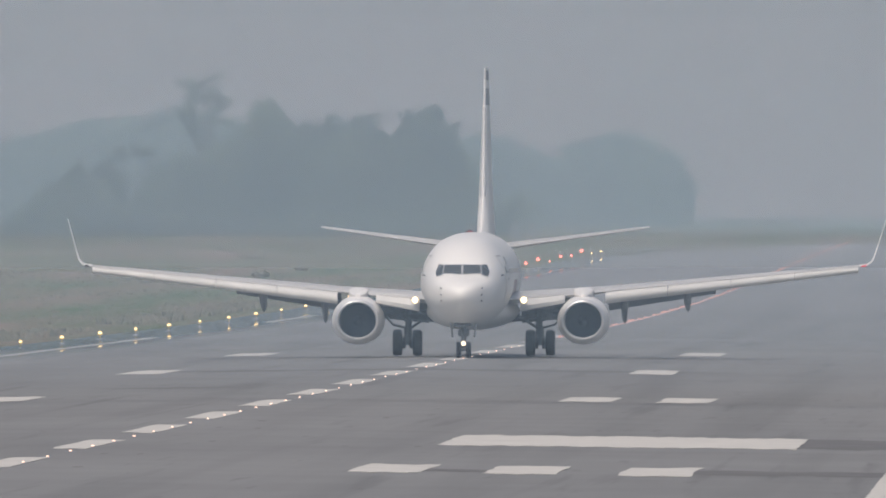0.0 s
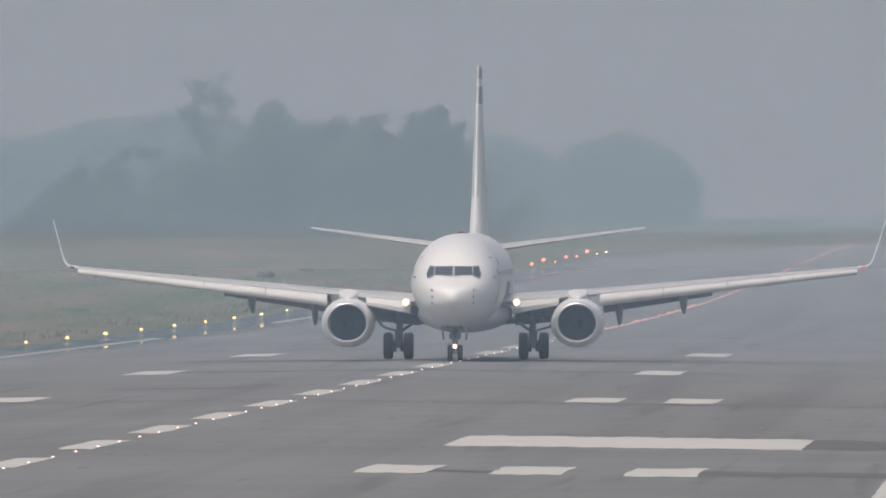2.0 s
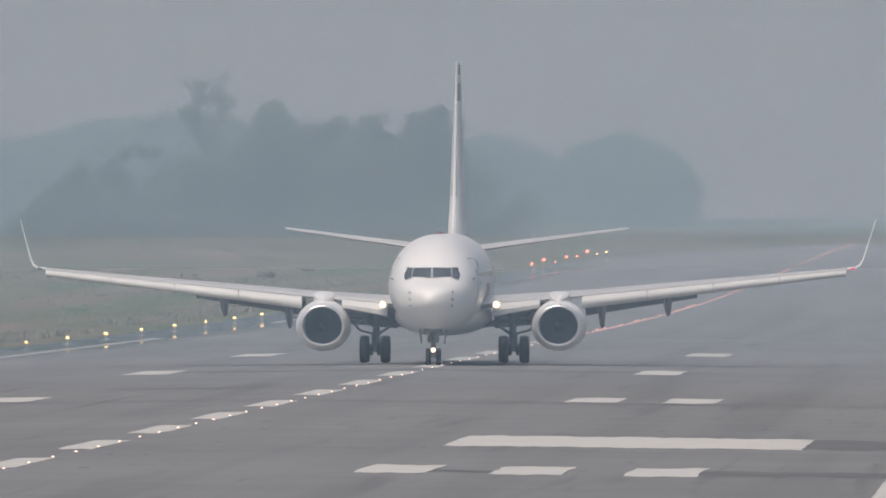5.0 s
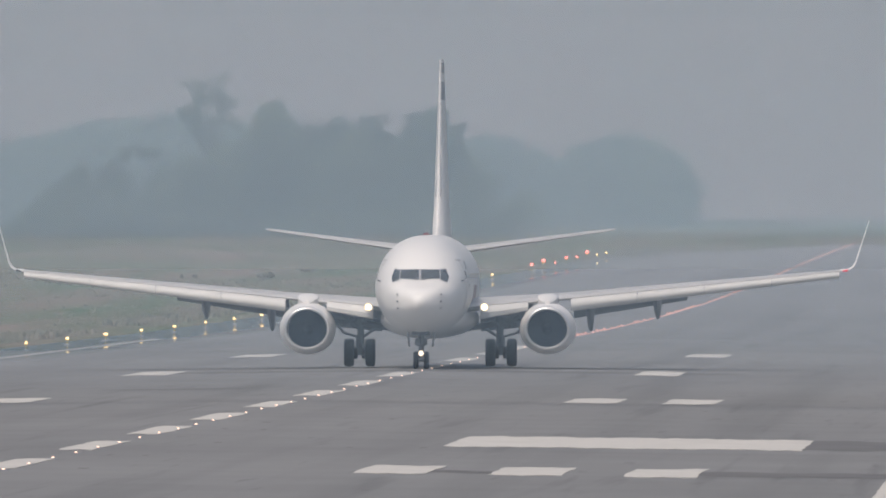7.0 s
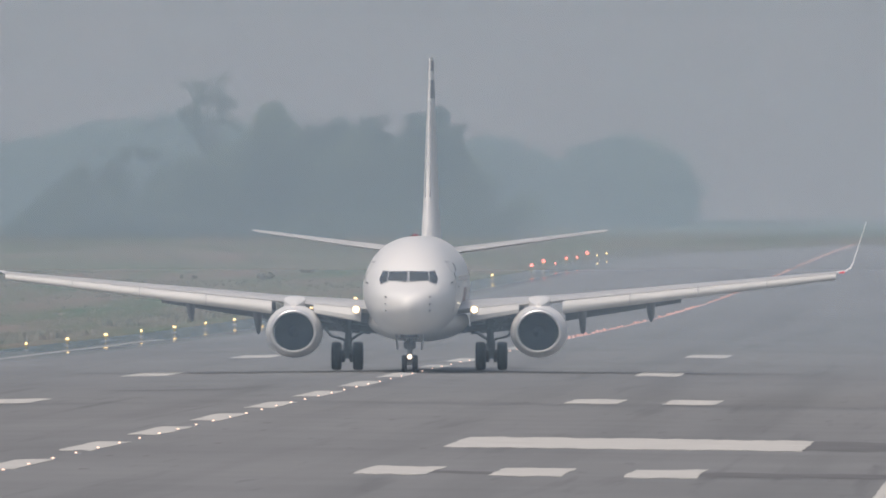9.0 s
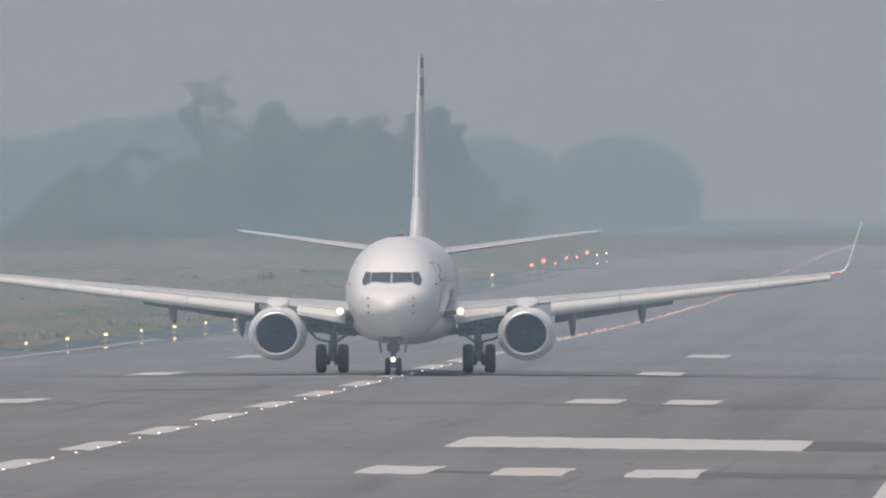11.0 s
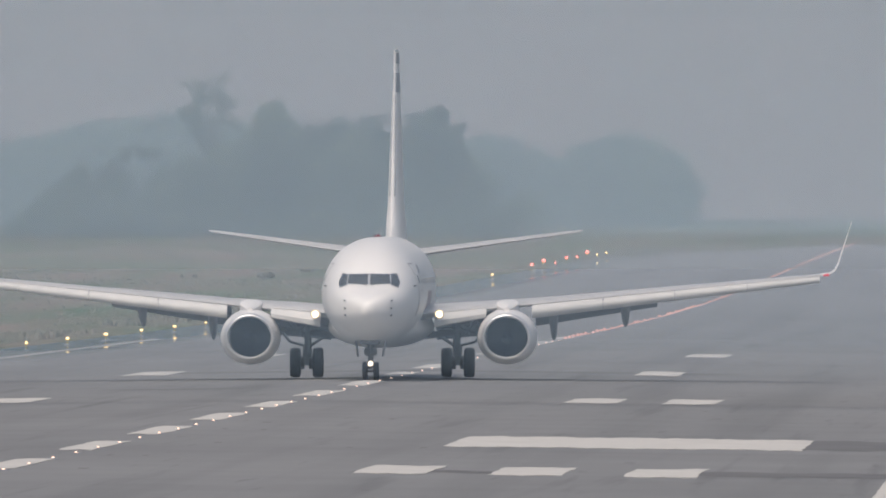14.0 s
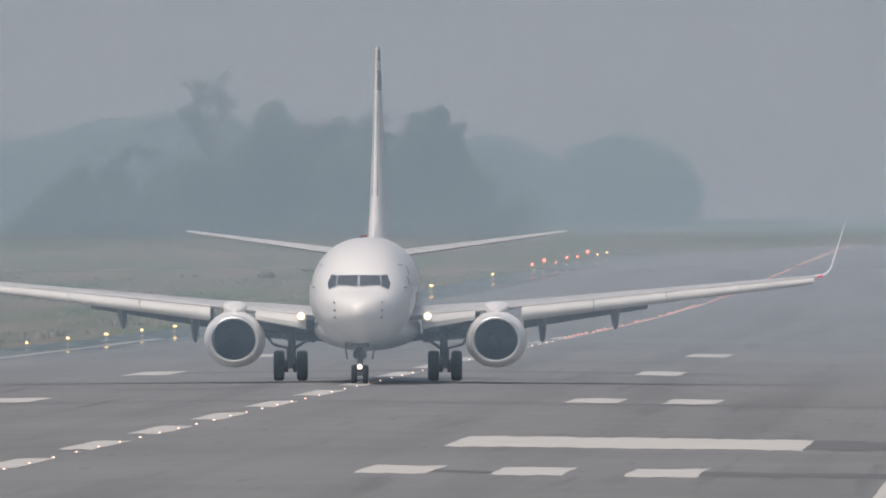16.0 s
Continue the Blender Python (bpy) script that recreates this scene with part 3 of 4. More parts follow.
                if v.co.z < 0:
                    v.co.z *= k
            return bm
        nac = [(0.12, 0.925), (0.35, 1.0), (0.8, 1.065), (1.5, 1.09), (2.4, 1.06), (3.2, 0.95), (3.3, 0.90), (3.2, 0.85), (1.2, 0.80), (0.12, 0.87)]
        engine = part("engine_nacelle", flat(lathe(nac, n=40, closed_profile=True)), WHITE, plane, "white engine nacelle with polished intake lip", at=pose(ex, ey, ez))
        lip = [(0.12, 0.927), (0.05, 0.895), (0.01, 0.855), (0.0, 0.825), (0.01, 0.795), (0.06, 0.772), (0.14, 0.765), (0.14, 0.80)]
        part("intake_lip", flat(lathe(lip, n=40, closed_profile=True)), METAL, engine)
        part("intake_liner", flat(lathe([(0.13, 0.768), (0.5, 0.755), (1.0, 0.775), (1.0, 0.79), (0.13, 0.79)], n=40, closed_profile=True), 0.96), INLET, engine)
        part("fan_case_back", lathe([(1.07, 0.02), (1.07, 0.78), (1.11, 0.78), (1.11, 0.02)], n=32), FAN, engine)
        blade = bmesh.new()
        rings = []
        for r, tw, w in ((0.22, 0.6, 0.062), (0.48, 0.9, 0.088), (0.755, 1.1, 0.118)):
            ring = []
            for u, v in ((-1, -0.06), (1, -0.06), (1, 0.06), (-1, 0.06)):
                along, across = u * w * math.cos(tw) + v * w * math.sin(tw), u * w * math.sin(tw) - v * w * math.cos(tw)
                ring.append((r, 1.02 + along, across))
            rings.append(ring)
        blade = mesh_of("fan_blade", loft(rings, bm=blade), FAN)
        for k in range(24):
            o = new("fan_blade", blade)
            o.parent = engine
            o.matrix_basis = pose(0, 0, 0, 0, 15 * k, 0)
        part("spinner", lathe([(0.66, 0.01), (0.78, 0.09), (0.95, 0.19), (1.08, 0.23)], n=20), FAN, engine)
        part("core_cowl", lathe([(3.0, 0.62), (3.9, 0.52), (4.5, 0.36), (4.5, 0.05)], n=28), STEEL, engine)
        rings = [[(s * 4.83 + w * u, y, z + v) for u, v in ((-1, -low), (-1, 0.1), (-0.5, 0.2), (0.5, 0.2), (1, 0.1), (1, -low))]
                 for y, w, z, low in ((-5.5, 0.10, 2.48, 0.0), (-4.7, 0.36, 2.64, 0.12), (-4.0, 0.42, 2.76, 0.25), (-2.0, 0.30, 2.76, 0.9))]
        part("pylon", loft(rings), WHITE, plane)
        part("nacelle_strake", loft([[(0, 0.7, 0), (0.03, 0.7, 0.01), (0.02, 1.9, 0.01), (0, 1.9, 0)], [(0.0, 1.2, 0.30), (0.02, 1.2, 0.30), (0.02, 1.9, 0.30), (0, 1.9, 0.30)]]),
             WHITE, engine, at=pose(-s * 0.78, 0, 0.66, 0, -s * 45))

        # main gear: leg, torque link, braces, door; the wheels are moved parts
        leg = tube((s * 2.75, 0.05, 2.5), (s * 2.86, 0, 0.62), 0.17, 0.13, 14)
        tube((s * 2.86, 0, 1.2), (s * 2.86, 0, 0.5), 0.16, 0.15, 14, leg)
        tube((s * 2.86 - 0.62, 0, 0.56), (s * 2.86 + 0.62, 0, 0.56), 0.09, 0.09, 12, leg)
        gear = part("main_gear_leg", leg, STEEL, plane)
        part("side_brace", tube((s * 1.9, 0.0, 1.75), (s * 2.8, 0, 1.15), 0.07, 0.06, 10), STEEL, gear)
        part("drag_brace", tube((s * 3.6, -0.2, 2.1), (s * 2.85, 0, 1.45), 0.06, 0.05, 10), STEEL, gear)
        part("torque_link", loft([[(s * 2.86 + u, -0.28, z) for u in (-0.1, 0.1)] + [(s * 2.86 + u, -0.18, z) for u in (0.1, -0.1)] for z in (0.62, 0.9)]), STEEL, gear)
        part("brake_hose", tube((s * 2.72, -0.2, 1.5), (s * 2.66, -0.16, 0.65), 0.025, 0.025, 8), DARK, gear)
        part("actuator", tube((s * 3.55, -0.1, 1.75), (s * 3.0, -0.1, 1.9), 0.09, 0.07, 10), STEEL, gear)
        part("axle_beam", box(-0.24, 0.24, -0.16, 0.16, -0.13, 0.15, 0.05), STEEL, gear, at=pose(s * 2.86, 0, 0.58))
        part("walking_beam", tube((s * 2.80, 0.2, 1.72), (s * 3.95, 0.25, 1.86), 0.10, 0.07, 10), STEEL, gear)
        part("reaction_link", tube((s * 3.50, 0.1, 1.35), (s * 2.92, 0.05, 1.20), 0.05, 0.05, 10), STEEL, gear)
        part("retract_hook", tube((s * 3.50, 0.1, 1.35), (s * 3.78, 0.2, 1.70), 0.05, 0.06, 10), STEEL, gear)
        part("trunnion", lathe([(-0.5, 0.06), (-0.46, 0.14), (0.46, 0.14), (0.5, 0.06)], "x", 14), STEEL, gear, at=pose(s * 2.80, 0.05, 1.72))
        for k in (1, -1):
            part("brake_pack", lathe([(-0.11, 0.10), (-0.11, 0.25), (0.11, 0.25), (0.11, 0.10)], "x", 20), DARK, gear, at=pose(s * 2.86 + 0.20 * k, 0, 0.565))
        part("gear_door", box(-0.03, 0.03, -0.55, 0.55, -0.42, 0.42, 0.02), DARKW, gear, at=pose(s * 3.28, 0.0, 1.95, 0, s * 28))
        part("wheel_well", box(-0.75, 0.75, -0.9, 0.9, -0.12, 0.12, 0.06), DARK, plane, at=pose(s * 2.0, 0.2, 1.62, 0, -s * 8))

    # nose gear
    leg = tube((0, -15.6, 1.5), (0, -15.6, 0.42), 0.13, 0.10, 12)
    tube((-0.30, -15.6, 0.345), (0.30, -15.6, 0.345), 0.055, 0.055, 10, leg)
    nose = part("nose_gear_leg", leg, STEEL, plane)
    part("torque_link", box(-0.09, 0.09, -15.86, -15.7, 0.5, 0.85, 0.02), STEEL, nose)
    part("drag_brace", tube((0, -16.3, 1.5), (0, -15.65, 0.95), 0.05, 0.05, 10), STEEL, nose)
    part("steering_actuator", box(-0.24, 0.24, -15.78, -15.5, 0.92, 1.22, 0.04), STEEL, nose)
    for s in (1, -1):
        part("nose_gear_door", box(-0.02, 0.02, -0.85, 0.85, -0.30, 0.30, 0.015), SEAL, nose, at=pose(s * 0.50, -15.9, 1.18, 0, s * 7))
    part("nose_bay", box(-0.36, 0.36, -17.0, -14.8, 1.34, 1.5, 0.03), DARK, plane)
    part("taxi_light", lathe([(0.0, 0.015), (0.0, 0.088), (0.07, 0.10), (0.09, 0.02)], n=18), TAXI, nose, "lit taxi light", at=pose(0, -15.93, 0.62))

    wheels = []
    for x, y, r, w in [(s * 2.86 + o, 0, 0.565, 0.40) for s in (1, -1) for o in (0.43, -0.43)] + [(o, -15.6, 0.345, 0.20) for o in (0.21, -0.21)]:
        h = w / 2
        prof = [(-h * 0.75, r * 0.52), (-h, r * 0.66), (-h, r * 0.84), (-h * 0.82, r * 0.95), (-h * 0.5, r * 0.99), (-h * 0.47, r * 0.975), (-h * 0.40, r * 0.975), (-h * 0.36, r),
                (h * 0.36, r), (h * 0.40, r * 0.975), (h * 0.47, r * 0.975), (h * 0.5, r * 0.99), (h * 0.82, r * 0.95), (h, r * 0.84), (h, r * 0.66), (h * 0.75, r * 0.52)]
        wheel = part("main_wheel" if r > 0.5 else "nose_wheel", lathe(prof, "x", 36, True), TYRE, plane, "black tyre on a metal rim", at=pose(x, y, r))
        rim = lathe([(-h * 0.7, r * 0.08), (-h * 0.72, r * 0.20), (-h * 0.45, r * 0.30), (-h * 0.55, r * 0.52), (h * 0.55, r * 0.52), (h * 0.45, r * 0.30), (h * 0.72, r * 0.20), (h * 0.7, r * 0.08)], "x", 24)
        part("rim", rim, RIM, wheel)
        wheels.append((wheel, x, y, r))
    return plane, wheels


PLANE, WHEELS = airliner()


# ---- lights along the runway ----
def edge_light():
    ob = new("runway_edge_light")
    part("base_plate", lathe([(0, 0.13), (0.03, 0.13), (0.05, 0.05), (0.06, 0.01)], "z", 14), STEEL, ob)
    part("stem", tube((0, 0, 0.04), (0, 0, 0.24), 0.025, 0.025, 8), YELLOWBODY, ob)
    part("housing", lathe([(0.22, 0.05), (0.24, 0.10), (0.28, 0.10), (0.29, 0.02)], "z", 14), YELLOWBODY, ob)
    part("lens", lathe([(0.285, 0.07), (0.33, 0.08), (0.37, 0.065), (0.40, 0.02)], "z", 14), EDGE, ob, "glowing warm-white lens")
    return tagged(ob, "small elevated runway edge light, lit warm white", "runway light", "runway edge lights")


def inset_light(mat, label, r=0.040, tall=0.045):
    ob = new("centreline_light")
    part("rim_ring", lathe([(0.0, 0.15), (0.012, 0.14), (0.018, 0.09), (0.018, 0.02)], "z", 14), STEEL, ob)
    part("lens", lathe([(0.012, r), (tall * 0.7, r * 0.9), (tall, r * 0.5), (tall + 0.003, 0.01)], "z", 10), mat, ob)
    return tagged(ob, label, "runway light", "centreline lights")


def runway_lights():
    first = edge_light()
    spots = [(-24.2, 1305 + 49.7 * k) for k in range(-15, 29)] + [(24.0, 505 + 50 * k) for k in range(0, 46)]
    spots = [(x, y) for x, y in spots if x > 0 or not 1850 < y < 2340 or int(y / 50) in (40, 43)]
    red = None
    for i, (x, y) in enumerate(spots):
        m = pose(x, y, height(x, y))
        if i == 0:
            first.matrix_basis = m
        elif x < 0 and 2340 < y < 2600:
            if red is None:
                red = copy_thing(first, m)
                red.matrix_basis = m @ Matrix.Diagonal((1.8, 1.8, 2.2, 1))
                lens = next(c for c in red.children if c.name.startswith("lens"))
                lens.data = lens.data.copy()
                lens.data.materials[0] = REDEDGE
                tagged(red, "stout elevated runway end light, lit red")
                lens["label"] = "glowing red lens"
            else:
                q = (0.9, 1.25, 0.75, 1.1)[i % 4] * 1.7
                copy_thing(red, m).matrix_basis = m @ Matrix.Diagonal((q, q, q * 1.3, 1))
        else:
            q = 1.0 if x > 0 else (1.0, 1.25, 0.85, 1.1, 0.7)[i % 5] * (1.7 if y > 1800 else 1.15)
            copy_thing(first, m).matrix_basis = m @ Matrix.Diagonal((q, q, 1.0 if y < 1800 else 1.4, 1))
    vary = random.Random(5)
    near = inset_light(CENTRE, "flush runway centreline light, lit pinkish white")
    far = inset_light(REDLAMP, "flush runway centreline light, lit red", 0.10, 0.11)
    for ob, first_y, step, count in ((near, 582, 15, 48), (far, 1302, 10, 150)):
        for k in range(count):
            m = pose(0.65, first_y + step * k, height(0.65, first_y + step * k))
            if ob is far:
                m = m @ Matrix.Diagonal((1, 1, vary.uniform(0.35, 1.6), 1))
            if k == 0:
                ob.matrix_basis = m
            else:
                copy_thing(ob, m).matrix_basis = m


runway_lights()


# ---- meadow growth, trees and the far building ----
def tufts(name, n, area, size, mat, label, seed):
    """Clumps of leaning blades scattered over the ground, as one mesh."""
    rnd = random.Random(seed)
    vs, fs = [], []
    while len(fs) < n * 5:
        x, y = rnd.uniform(*area[:2]), rnd.uniform(*area[2:])
        if noise.noise((x * 0.05, y * 0.012, 3)) + rnd.uniform(-0.35, 0.35) < -0.05:
            continue
        z = height(x, y) + bumpy(x, y) - 0.05
        h = size * rnd.uniform(0.5, 1.3)
        for _ in range(5):
            g, l = rnd.uniform(0, 6.28), rnd.uniform(0.1, 0.5) * h
            w = 0.45 * h
            ox, oy = rnd.uniform(-h, h), rnd.uniform(-h, h)
            k = len(vs)
            vs += [(x + ox - w * math.cos(g), y + oy - w * math.sin(g), z), (x + ox + w * math.cos(g), y + oy + w * math.sin(g), z),
                   (x + ox + l * math.sin(g), y + oy + l, z + h)]
            fs.append((k, k + 1, k + 2))
    me = bpy.data.meshes.new(name)
    me.from_pydata(vs, [], fs)
    me.materials.append(mat)
    return tagged(new(name, me), label, "grass", kind="stuff")


tufts("meadow_grass", 15000, (-130, -27, 1150, 3050), 0.12, GRASS, "rough dry meadow grass beside the runway", 4)
tufts("pale_weeds", 3500, (-75, -28, 1180, 2300), 0.17, PALE, "pale dry weeds and flowering grass in the meadow", 6)
tufts("edge_weeds", 1500, (-33, -28.5, 1180, 1800), 0.32, PALE, "pale weeds along the runway's edge", 7)
tufts("far_grass", 9000, (-160, 120, 2700, 3350), 0.34, GRASS, "tall dry grass and weeds before the trees", 5)


def leaf_clumps(rnd, blobs, leaf, count):
    """Many small bent leaf sprays over the given blobs (centre, radius), most of them near the outside."""
    vs, fs = [], []
    weights = [r * r for _, r in blobs]
    for c, r in rnd.choices(blobs, weights, k=count):
        d = Vector((rnd.gauss(0, 1), rnd.gauss(0, 1), rnd.gauss(0, 0.8))).normalized()
        p = c + d * r * rnd.uniform(0.55, 1.05)
        a = Vector((rnd.gauss(0, 1), rnd.gauss(0, 1), rnd.gauss(0, 0.5))).normalized()
        b = a.cross(d).normalized() if abs(a.dot(d)) < 0.99 else Vector((1, 0, 0))
        s = leaf * rnd.uniform(0.5, 1.4)
        k = len(vs)
        vs += [p - a * s, p - b * s * 0.6 + d * s * 0.15, p + a * s, p + b * s * 0.6 + d * s * 0.15]
        fs += [(k, k + 1, k + 2), (k, k + 2, k + 3)]
    me = bpy.data.meshes.new("crown")
    me.from_pydata([tuple(v) for v in vs], [], fs)
    me.materials.append(LEAF)
    return me


def meadow_shrubs():
    """Low leafy shrubs scattered over the far meadow, joined."""
    rnd = random.Random(12)
    blobs = []
    for _ in range(60):
        x, y = rnd.uniform(-150, -34), rnd.uniform(2250, 3050)
        z = height(x, y) + bumpy(x, y)
        for _ in range(3):
            r = rnd.uniform(0.15, 0.42)
            blobs.append((Vector((x + rnd.uniform(-0.9, 0.9), y + rnd.uniform(-1, 1), z + r * 0.6)), r))
    me = leaf_clumps(rnd, blobs, 0.20, 14000)
    me.materials[0] = SHRUB
    me.name = "meadow_shrubs"
    return tagged(new("meadow_shrubs", me), "low dark green shrubs scattered in the meadow", "shrubs", kind="stuff")


meadow_shrubs()


def tree(kind, seed, tall=10.0):
    """A trunk, limbs that fork into twigs, and leaf sprays in lumps round the twigs' ends; its top is at z = tall."""
    rnd = random.Random(seed)
    ob = new("tree")
    limbs, low, high, reach, flat = {"round": (15, 0.22, 0.90, 0.26, 0.9), "tower": (15, 0.12, 0.94, 0.13, 1.0), "open": (16, 0.66, 0.95, 0.18, 0.6),
                                     "umbrella": (9, 0.86, 0.95, 0.30, 0.3), "bush": (11, 0.16, 0.78, 0.42, 0.8)}[kind]
    trunk = tube((0, 0, -0.5), (rnd.uniform(-0.2, 0.2), 0, tall * 0.6), 0.024 * tall, 0.012 * tall, 10)
    blobs = []
    for k in range(limbs):
        q = 2.4 * k + rnd.uniform(-0.5, 0.5)
        u = (k + rnd.random()) / limbs
        z = tall * (low + (high - low) * u)
        swell = 1.0 if kind in ("open", "umbrella") else math.sqrt(max(0.05, 1 - abs(2 * u - 0.85) ** 2.2)) if kind != "tower" else 1.15 - 0.5 * u
        rr = reach * tall * swell * rnd.uniform(0.55, 1.05)
        tip = Vector((rr * math.cos(q), rr * math.sin(q), z))
        fork = Vector((tip.x * 0.45, tip.y * 0.45, min(tall * 0.58, z * 0.78)))
        tube((0, 0, min(tall * 0.5, z * 0.55)), fork, 0.010 * tall, 0.006 * tall, 6, trunk)
        tube(fork, tip, 0.006 * tall, 0.003 * tall, 5, trunk)
        big = tall * {"round": 0.085, "tower": 0.075, "open": 0.045, "umbrella": 0.05, "bush": 0.13}[kind]
        if kind in ("round", "tower", "bush"):
            blobs.append((tip * 0.7 + Vector((0, 0, z * 0.3)), big * 1.5))
        for _ in range(6):
            d = Vector((rnd.gauss(0, 1), rnd.gauss(0, 1), rnd.gauss(0, 0.8) * flat)).normalized()
            c = tip + d * big * rnd.uniform(0.7, 1.7)
            blobs.append((c, big * rnd.uniform(0.40, 0.95)))
            if kind == "open":
                tube(tip, c, 0.003 * tall, 0.0015 * tall, 4, trunk)
    me = leaf_clumps(rnd, blobs, tall * {"open": 0.011, "umbrella": 0.02}.get(kind, 0.024), {"round": 5200, "tower": 4200, "open": 1700, "umbrella": 1300, "bush": 3600}[kind])
    stretch = tall / max(v.co.z for v in me.vertices)
    for v in me.vertices:
        v.co.z *= stretch
    part("trunk", trunk, BARK, ob)
    crown = new("crown", me)
    crown.parent = ob
    return ob


def plant_trees():
    rnd = random.Random(8)
    kinds = [tree("round", 1), tree("round", 2), tree("round", 3), tree("tower", 4), tree("open", 5), tree("round", 6), tree("bush", 7), tree("bush", 9), tree("umbrella", 11)]
    used = set()
    ROUND, BUSH = (0, 1, 2, 5), (6, 7)

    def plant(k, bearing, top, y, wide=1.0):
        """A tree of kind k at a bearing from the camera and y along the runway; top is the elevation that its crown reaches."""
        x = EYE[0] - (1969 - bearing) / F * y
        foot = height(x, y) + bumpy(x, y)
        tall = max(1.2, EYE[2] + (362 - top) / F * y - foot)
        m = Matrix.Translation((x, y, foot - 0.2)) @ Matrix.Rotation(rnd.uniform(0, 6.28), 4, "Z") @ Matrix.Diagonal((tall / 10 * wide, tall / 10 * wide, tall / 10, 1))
        ob = kinds[k]
        if k in used:
            ob = copy_thing(ob, m)
        ob.matrix_basis = m
        used.add(k)
        far = y > 3700
        bush = k in BUSH
        tagged(ob, ("dense dark green bush at the foot of the tree line" if bush else "tall thin-crowned tree fading into the haze" if k == 4 else "tall dark columnar tree in the haze" if k == 3 else
                    "flat-topped tree on a bare trunk in the haze" if k == 8 else "broad leafy tree standing far off in the haze" if far else "leafy dark green tree at the meadow's edge"),
               "bush" if bush else "tree", "bushes" if bush else "far trees" if far else "tree line")
        if bush:
            ob.name = "bush"

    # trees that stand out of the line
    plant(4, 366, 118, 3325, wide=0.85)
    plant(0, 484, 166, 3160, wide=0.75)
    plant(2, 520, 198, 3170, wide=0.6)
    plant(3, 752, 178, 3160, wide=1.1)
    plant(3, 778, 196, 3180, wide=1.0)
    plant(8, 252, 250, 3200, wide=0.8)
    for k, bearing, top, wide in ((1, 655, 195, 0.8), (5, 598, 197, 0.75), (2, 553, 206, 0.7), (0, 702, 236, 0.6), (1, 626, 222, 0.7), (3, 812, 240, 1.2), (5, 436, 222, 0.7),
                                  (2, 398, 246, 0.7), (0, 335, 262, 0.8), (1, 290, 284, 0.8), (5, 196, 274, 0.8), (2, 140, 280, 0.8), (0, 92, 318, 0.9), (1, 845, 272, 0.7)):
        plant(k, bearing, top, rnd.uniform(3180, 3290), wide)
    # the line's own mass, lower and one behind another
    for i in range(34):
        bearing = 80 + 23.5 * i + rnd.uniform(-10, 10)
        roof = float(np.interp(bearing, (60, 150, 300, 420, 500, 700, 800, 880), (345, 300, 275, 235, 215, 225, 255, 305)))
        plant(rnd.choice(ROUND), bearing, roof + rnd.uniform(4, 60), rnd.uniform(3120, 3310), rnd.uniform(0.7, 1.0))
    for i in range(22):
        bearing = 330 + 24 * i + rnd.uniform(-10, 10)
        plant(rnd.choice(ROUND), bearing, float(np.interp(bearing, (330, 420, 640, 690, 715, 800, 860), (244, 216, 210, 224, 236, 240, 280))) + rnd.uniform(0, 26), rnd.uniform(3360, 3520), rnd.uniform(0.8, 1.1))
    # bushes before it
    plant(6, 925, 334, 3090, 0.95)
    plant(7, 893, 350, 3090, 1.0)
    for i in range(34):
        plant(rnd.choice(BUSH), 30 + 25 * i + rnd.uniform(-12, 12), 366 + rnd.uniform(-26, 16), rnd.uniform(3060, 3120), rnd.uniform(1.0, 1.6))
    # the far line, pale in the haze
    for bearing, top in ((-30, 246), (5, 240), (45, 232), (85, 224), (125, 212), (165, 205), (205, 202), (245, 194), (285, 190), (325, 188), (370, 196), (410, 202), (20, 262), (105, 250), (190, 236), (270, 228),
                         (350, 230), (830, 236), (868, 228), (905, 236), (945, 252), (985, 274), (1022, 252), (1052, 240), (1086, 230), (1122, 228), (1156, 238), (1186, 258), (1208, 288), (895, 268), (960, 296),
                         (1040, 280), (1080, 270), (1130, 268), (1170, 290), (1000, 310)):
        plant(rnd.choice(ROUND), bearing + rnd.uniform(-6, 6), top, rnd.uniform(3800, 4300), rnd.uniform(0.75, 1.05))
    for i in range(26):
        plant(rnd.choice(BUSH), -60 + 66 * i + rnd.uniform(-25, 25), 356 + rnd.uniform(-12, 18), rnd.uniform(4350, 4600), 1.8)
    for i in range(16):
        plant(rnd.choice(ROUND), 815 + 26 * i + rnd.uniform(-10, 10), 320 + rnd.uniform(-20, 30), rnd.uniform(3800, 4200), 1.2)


plant_trees()


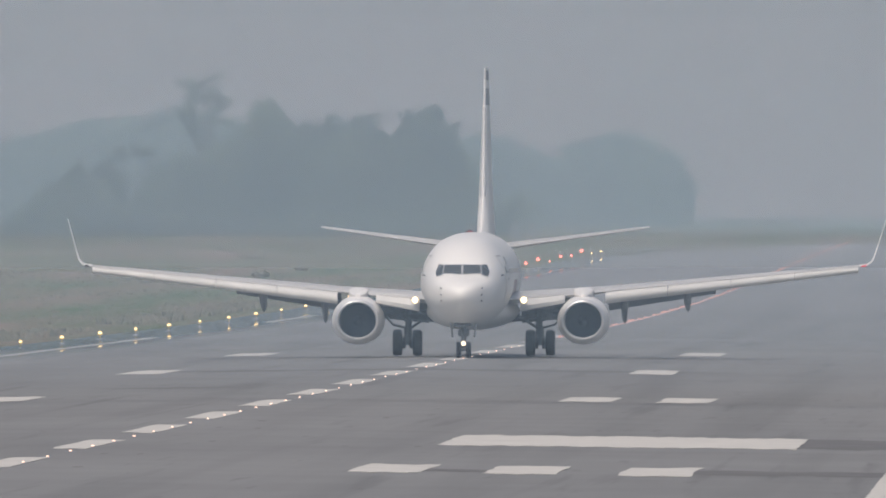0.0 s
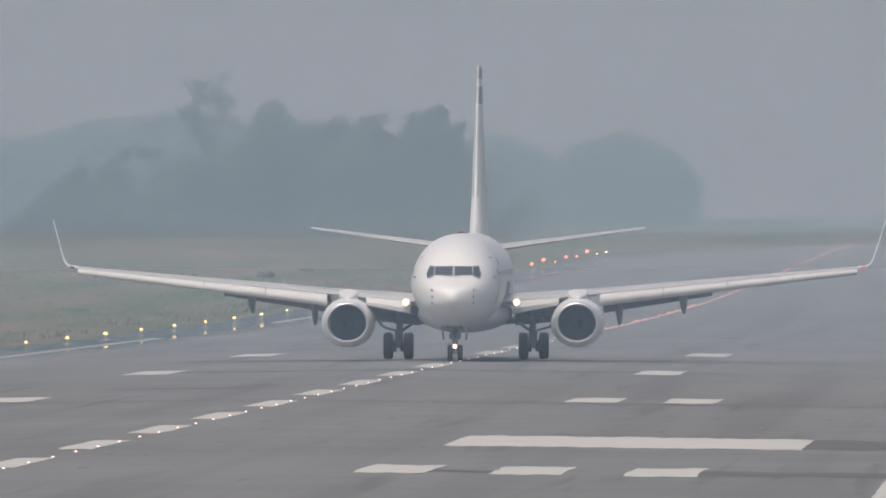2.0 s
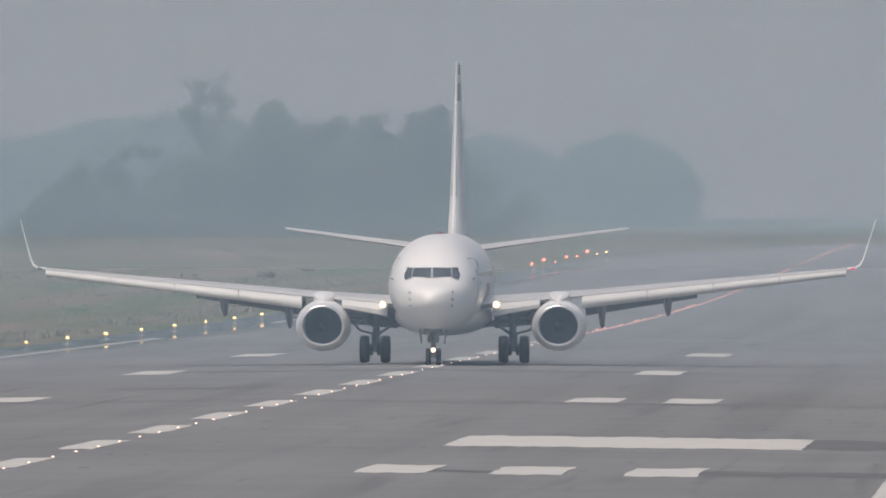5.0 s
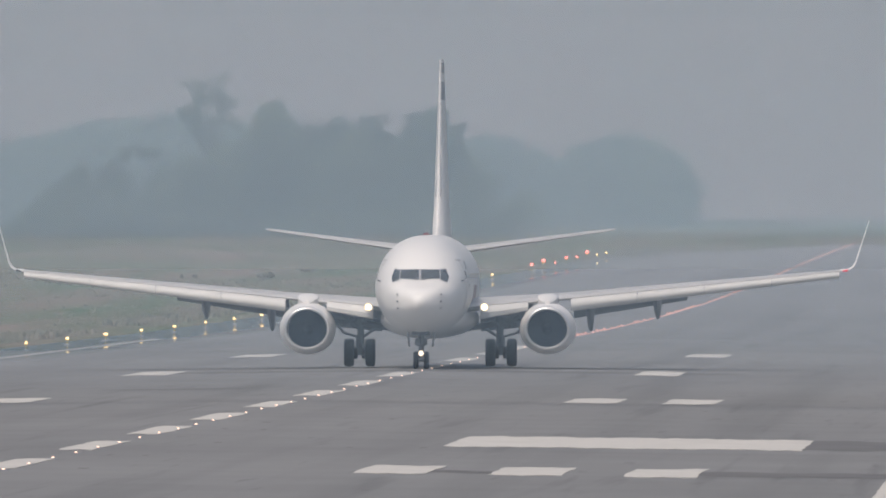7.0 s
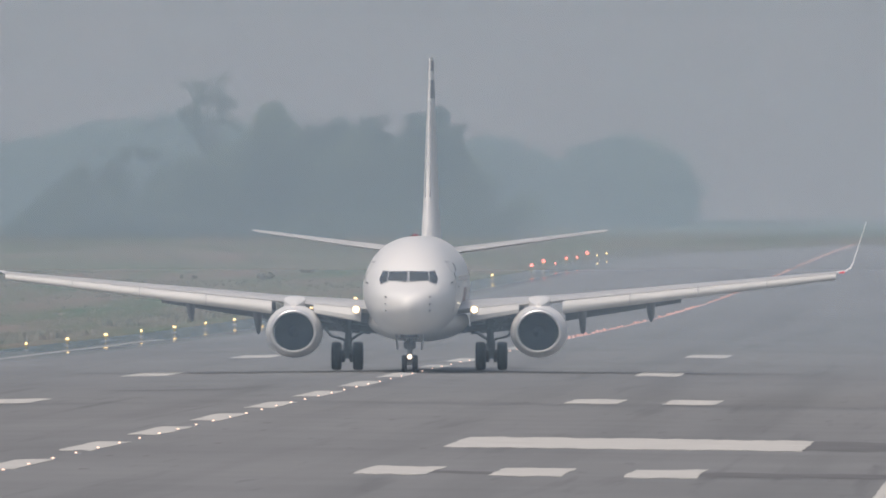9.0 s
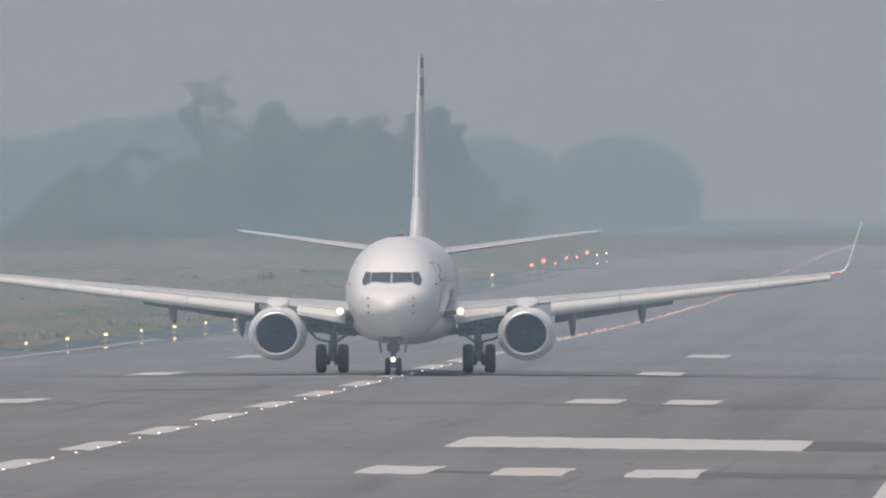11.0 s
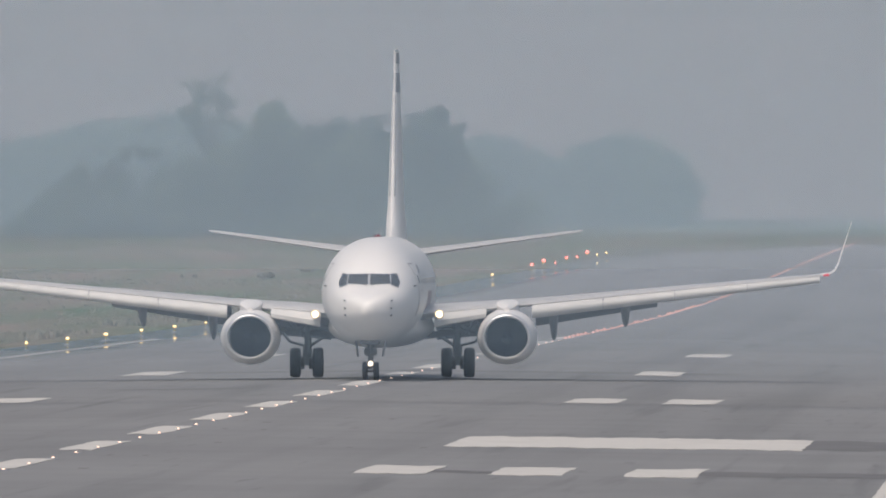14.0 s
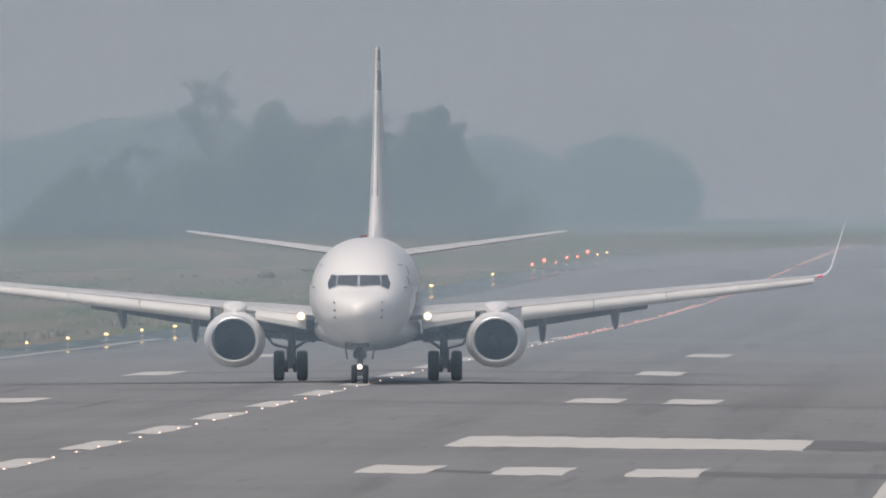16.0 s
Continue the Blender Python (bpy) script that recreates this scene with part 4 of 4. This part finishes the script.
def hut(bearing, y, w):
    x = EYE[0] - (1969 - bearing) / F * y
    z = height(x, y) + bumpy(x, y) - 0.1
    ob = new("hut")
    ob.matrix_basis = pose(x, y, z)
    part("wall", box(-w / 2, w / 2, -1.5, 1.5, 0, 1.7, 0.03), HUTWALL, ob)
    part("roof", loft([[(-w / 2 - 0.2, yy, 1.65), (w / 2 + 0.2, yy, 1.65), (w / 2 + 0.2, yy, 1.75), (0, yy, 2.2), (-w / 2 - 0.2, yy, 1.75)] for yy in (-1.75, 1.75)]), TIN, ob, smooth=False)
    part("door", box(-0.35, 0.35, -1.56, -1.48, 0.05, 1.45, 0.02), DARK, ob)
    tagged(ob, "small whitewashed hut with a tin roof before the trees", "hut", "huts")


hut(922, 2990, 0.9)
hut(952, 2985, 1.3)


# ---- what moves ----
# seconds, metres off the centre line, degrees of turn of the airliner
COURSE = ((0.0, 0.56, -0.22), (0.5, 0.54, -0.25), (1.0, 0.52, -0.27), (1.5, 0.5, -0.27), (2.0, 0.47, -0.28), (2.5, 0.44, -0.29), (3.0, 0.41, -0.3), (3.5, 0.38, -0.3), (4.0, 0.36, -0.29), (6.5, 0.22, 0.05), (7.0, 0.23, 0.14), (7.5, 0.25, 0.16), (8.0, 0.26, 0.14), (8.5, 0.28, 0.12), (9.0, 0.3, 0.13), (11.5, 0.27, -0.24), (12.0, 0.25, -0.15), (12.5, 0.23, -0.09), (13.0, 0.22, -0.06), (13.5, 0.2, -0.04), (14.0, 0.19, -0.01), (14.5, 0.18, 0.08), (15.0, 0.17, 0.22), (15.5, 0.17, 0.38), (16.0, 0.18, 0.56))
Y0, SPEED = 1129.0, 9.79   # a steady taxiing pace towards the camera


def motions():
    rows = []
    for t, x, turn in COURSE:
        y = Y0 - SPEED * t
        rows.append((t, pose(x, y, height(x * 0, y), 0, 0, turn)))
    walk(PLANE, rows)
    for wheel, x, y, r in WHEELS:
        step = 2 if r > 0.5 else 1
        walk(wheel, [(k / 30, pose(x, y, r) @ Matrix.Rotation(SPEED * k / 30 / r, 4, "X")) for k in range(0, 481, step)])


motions()
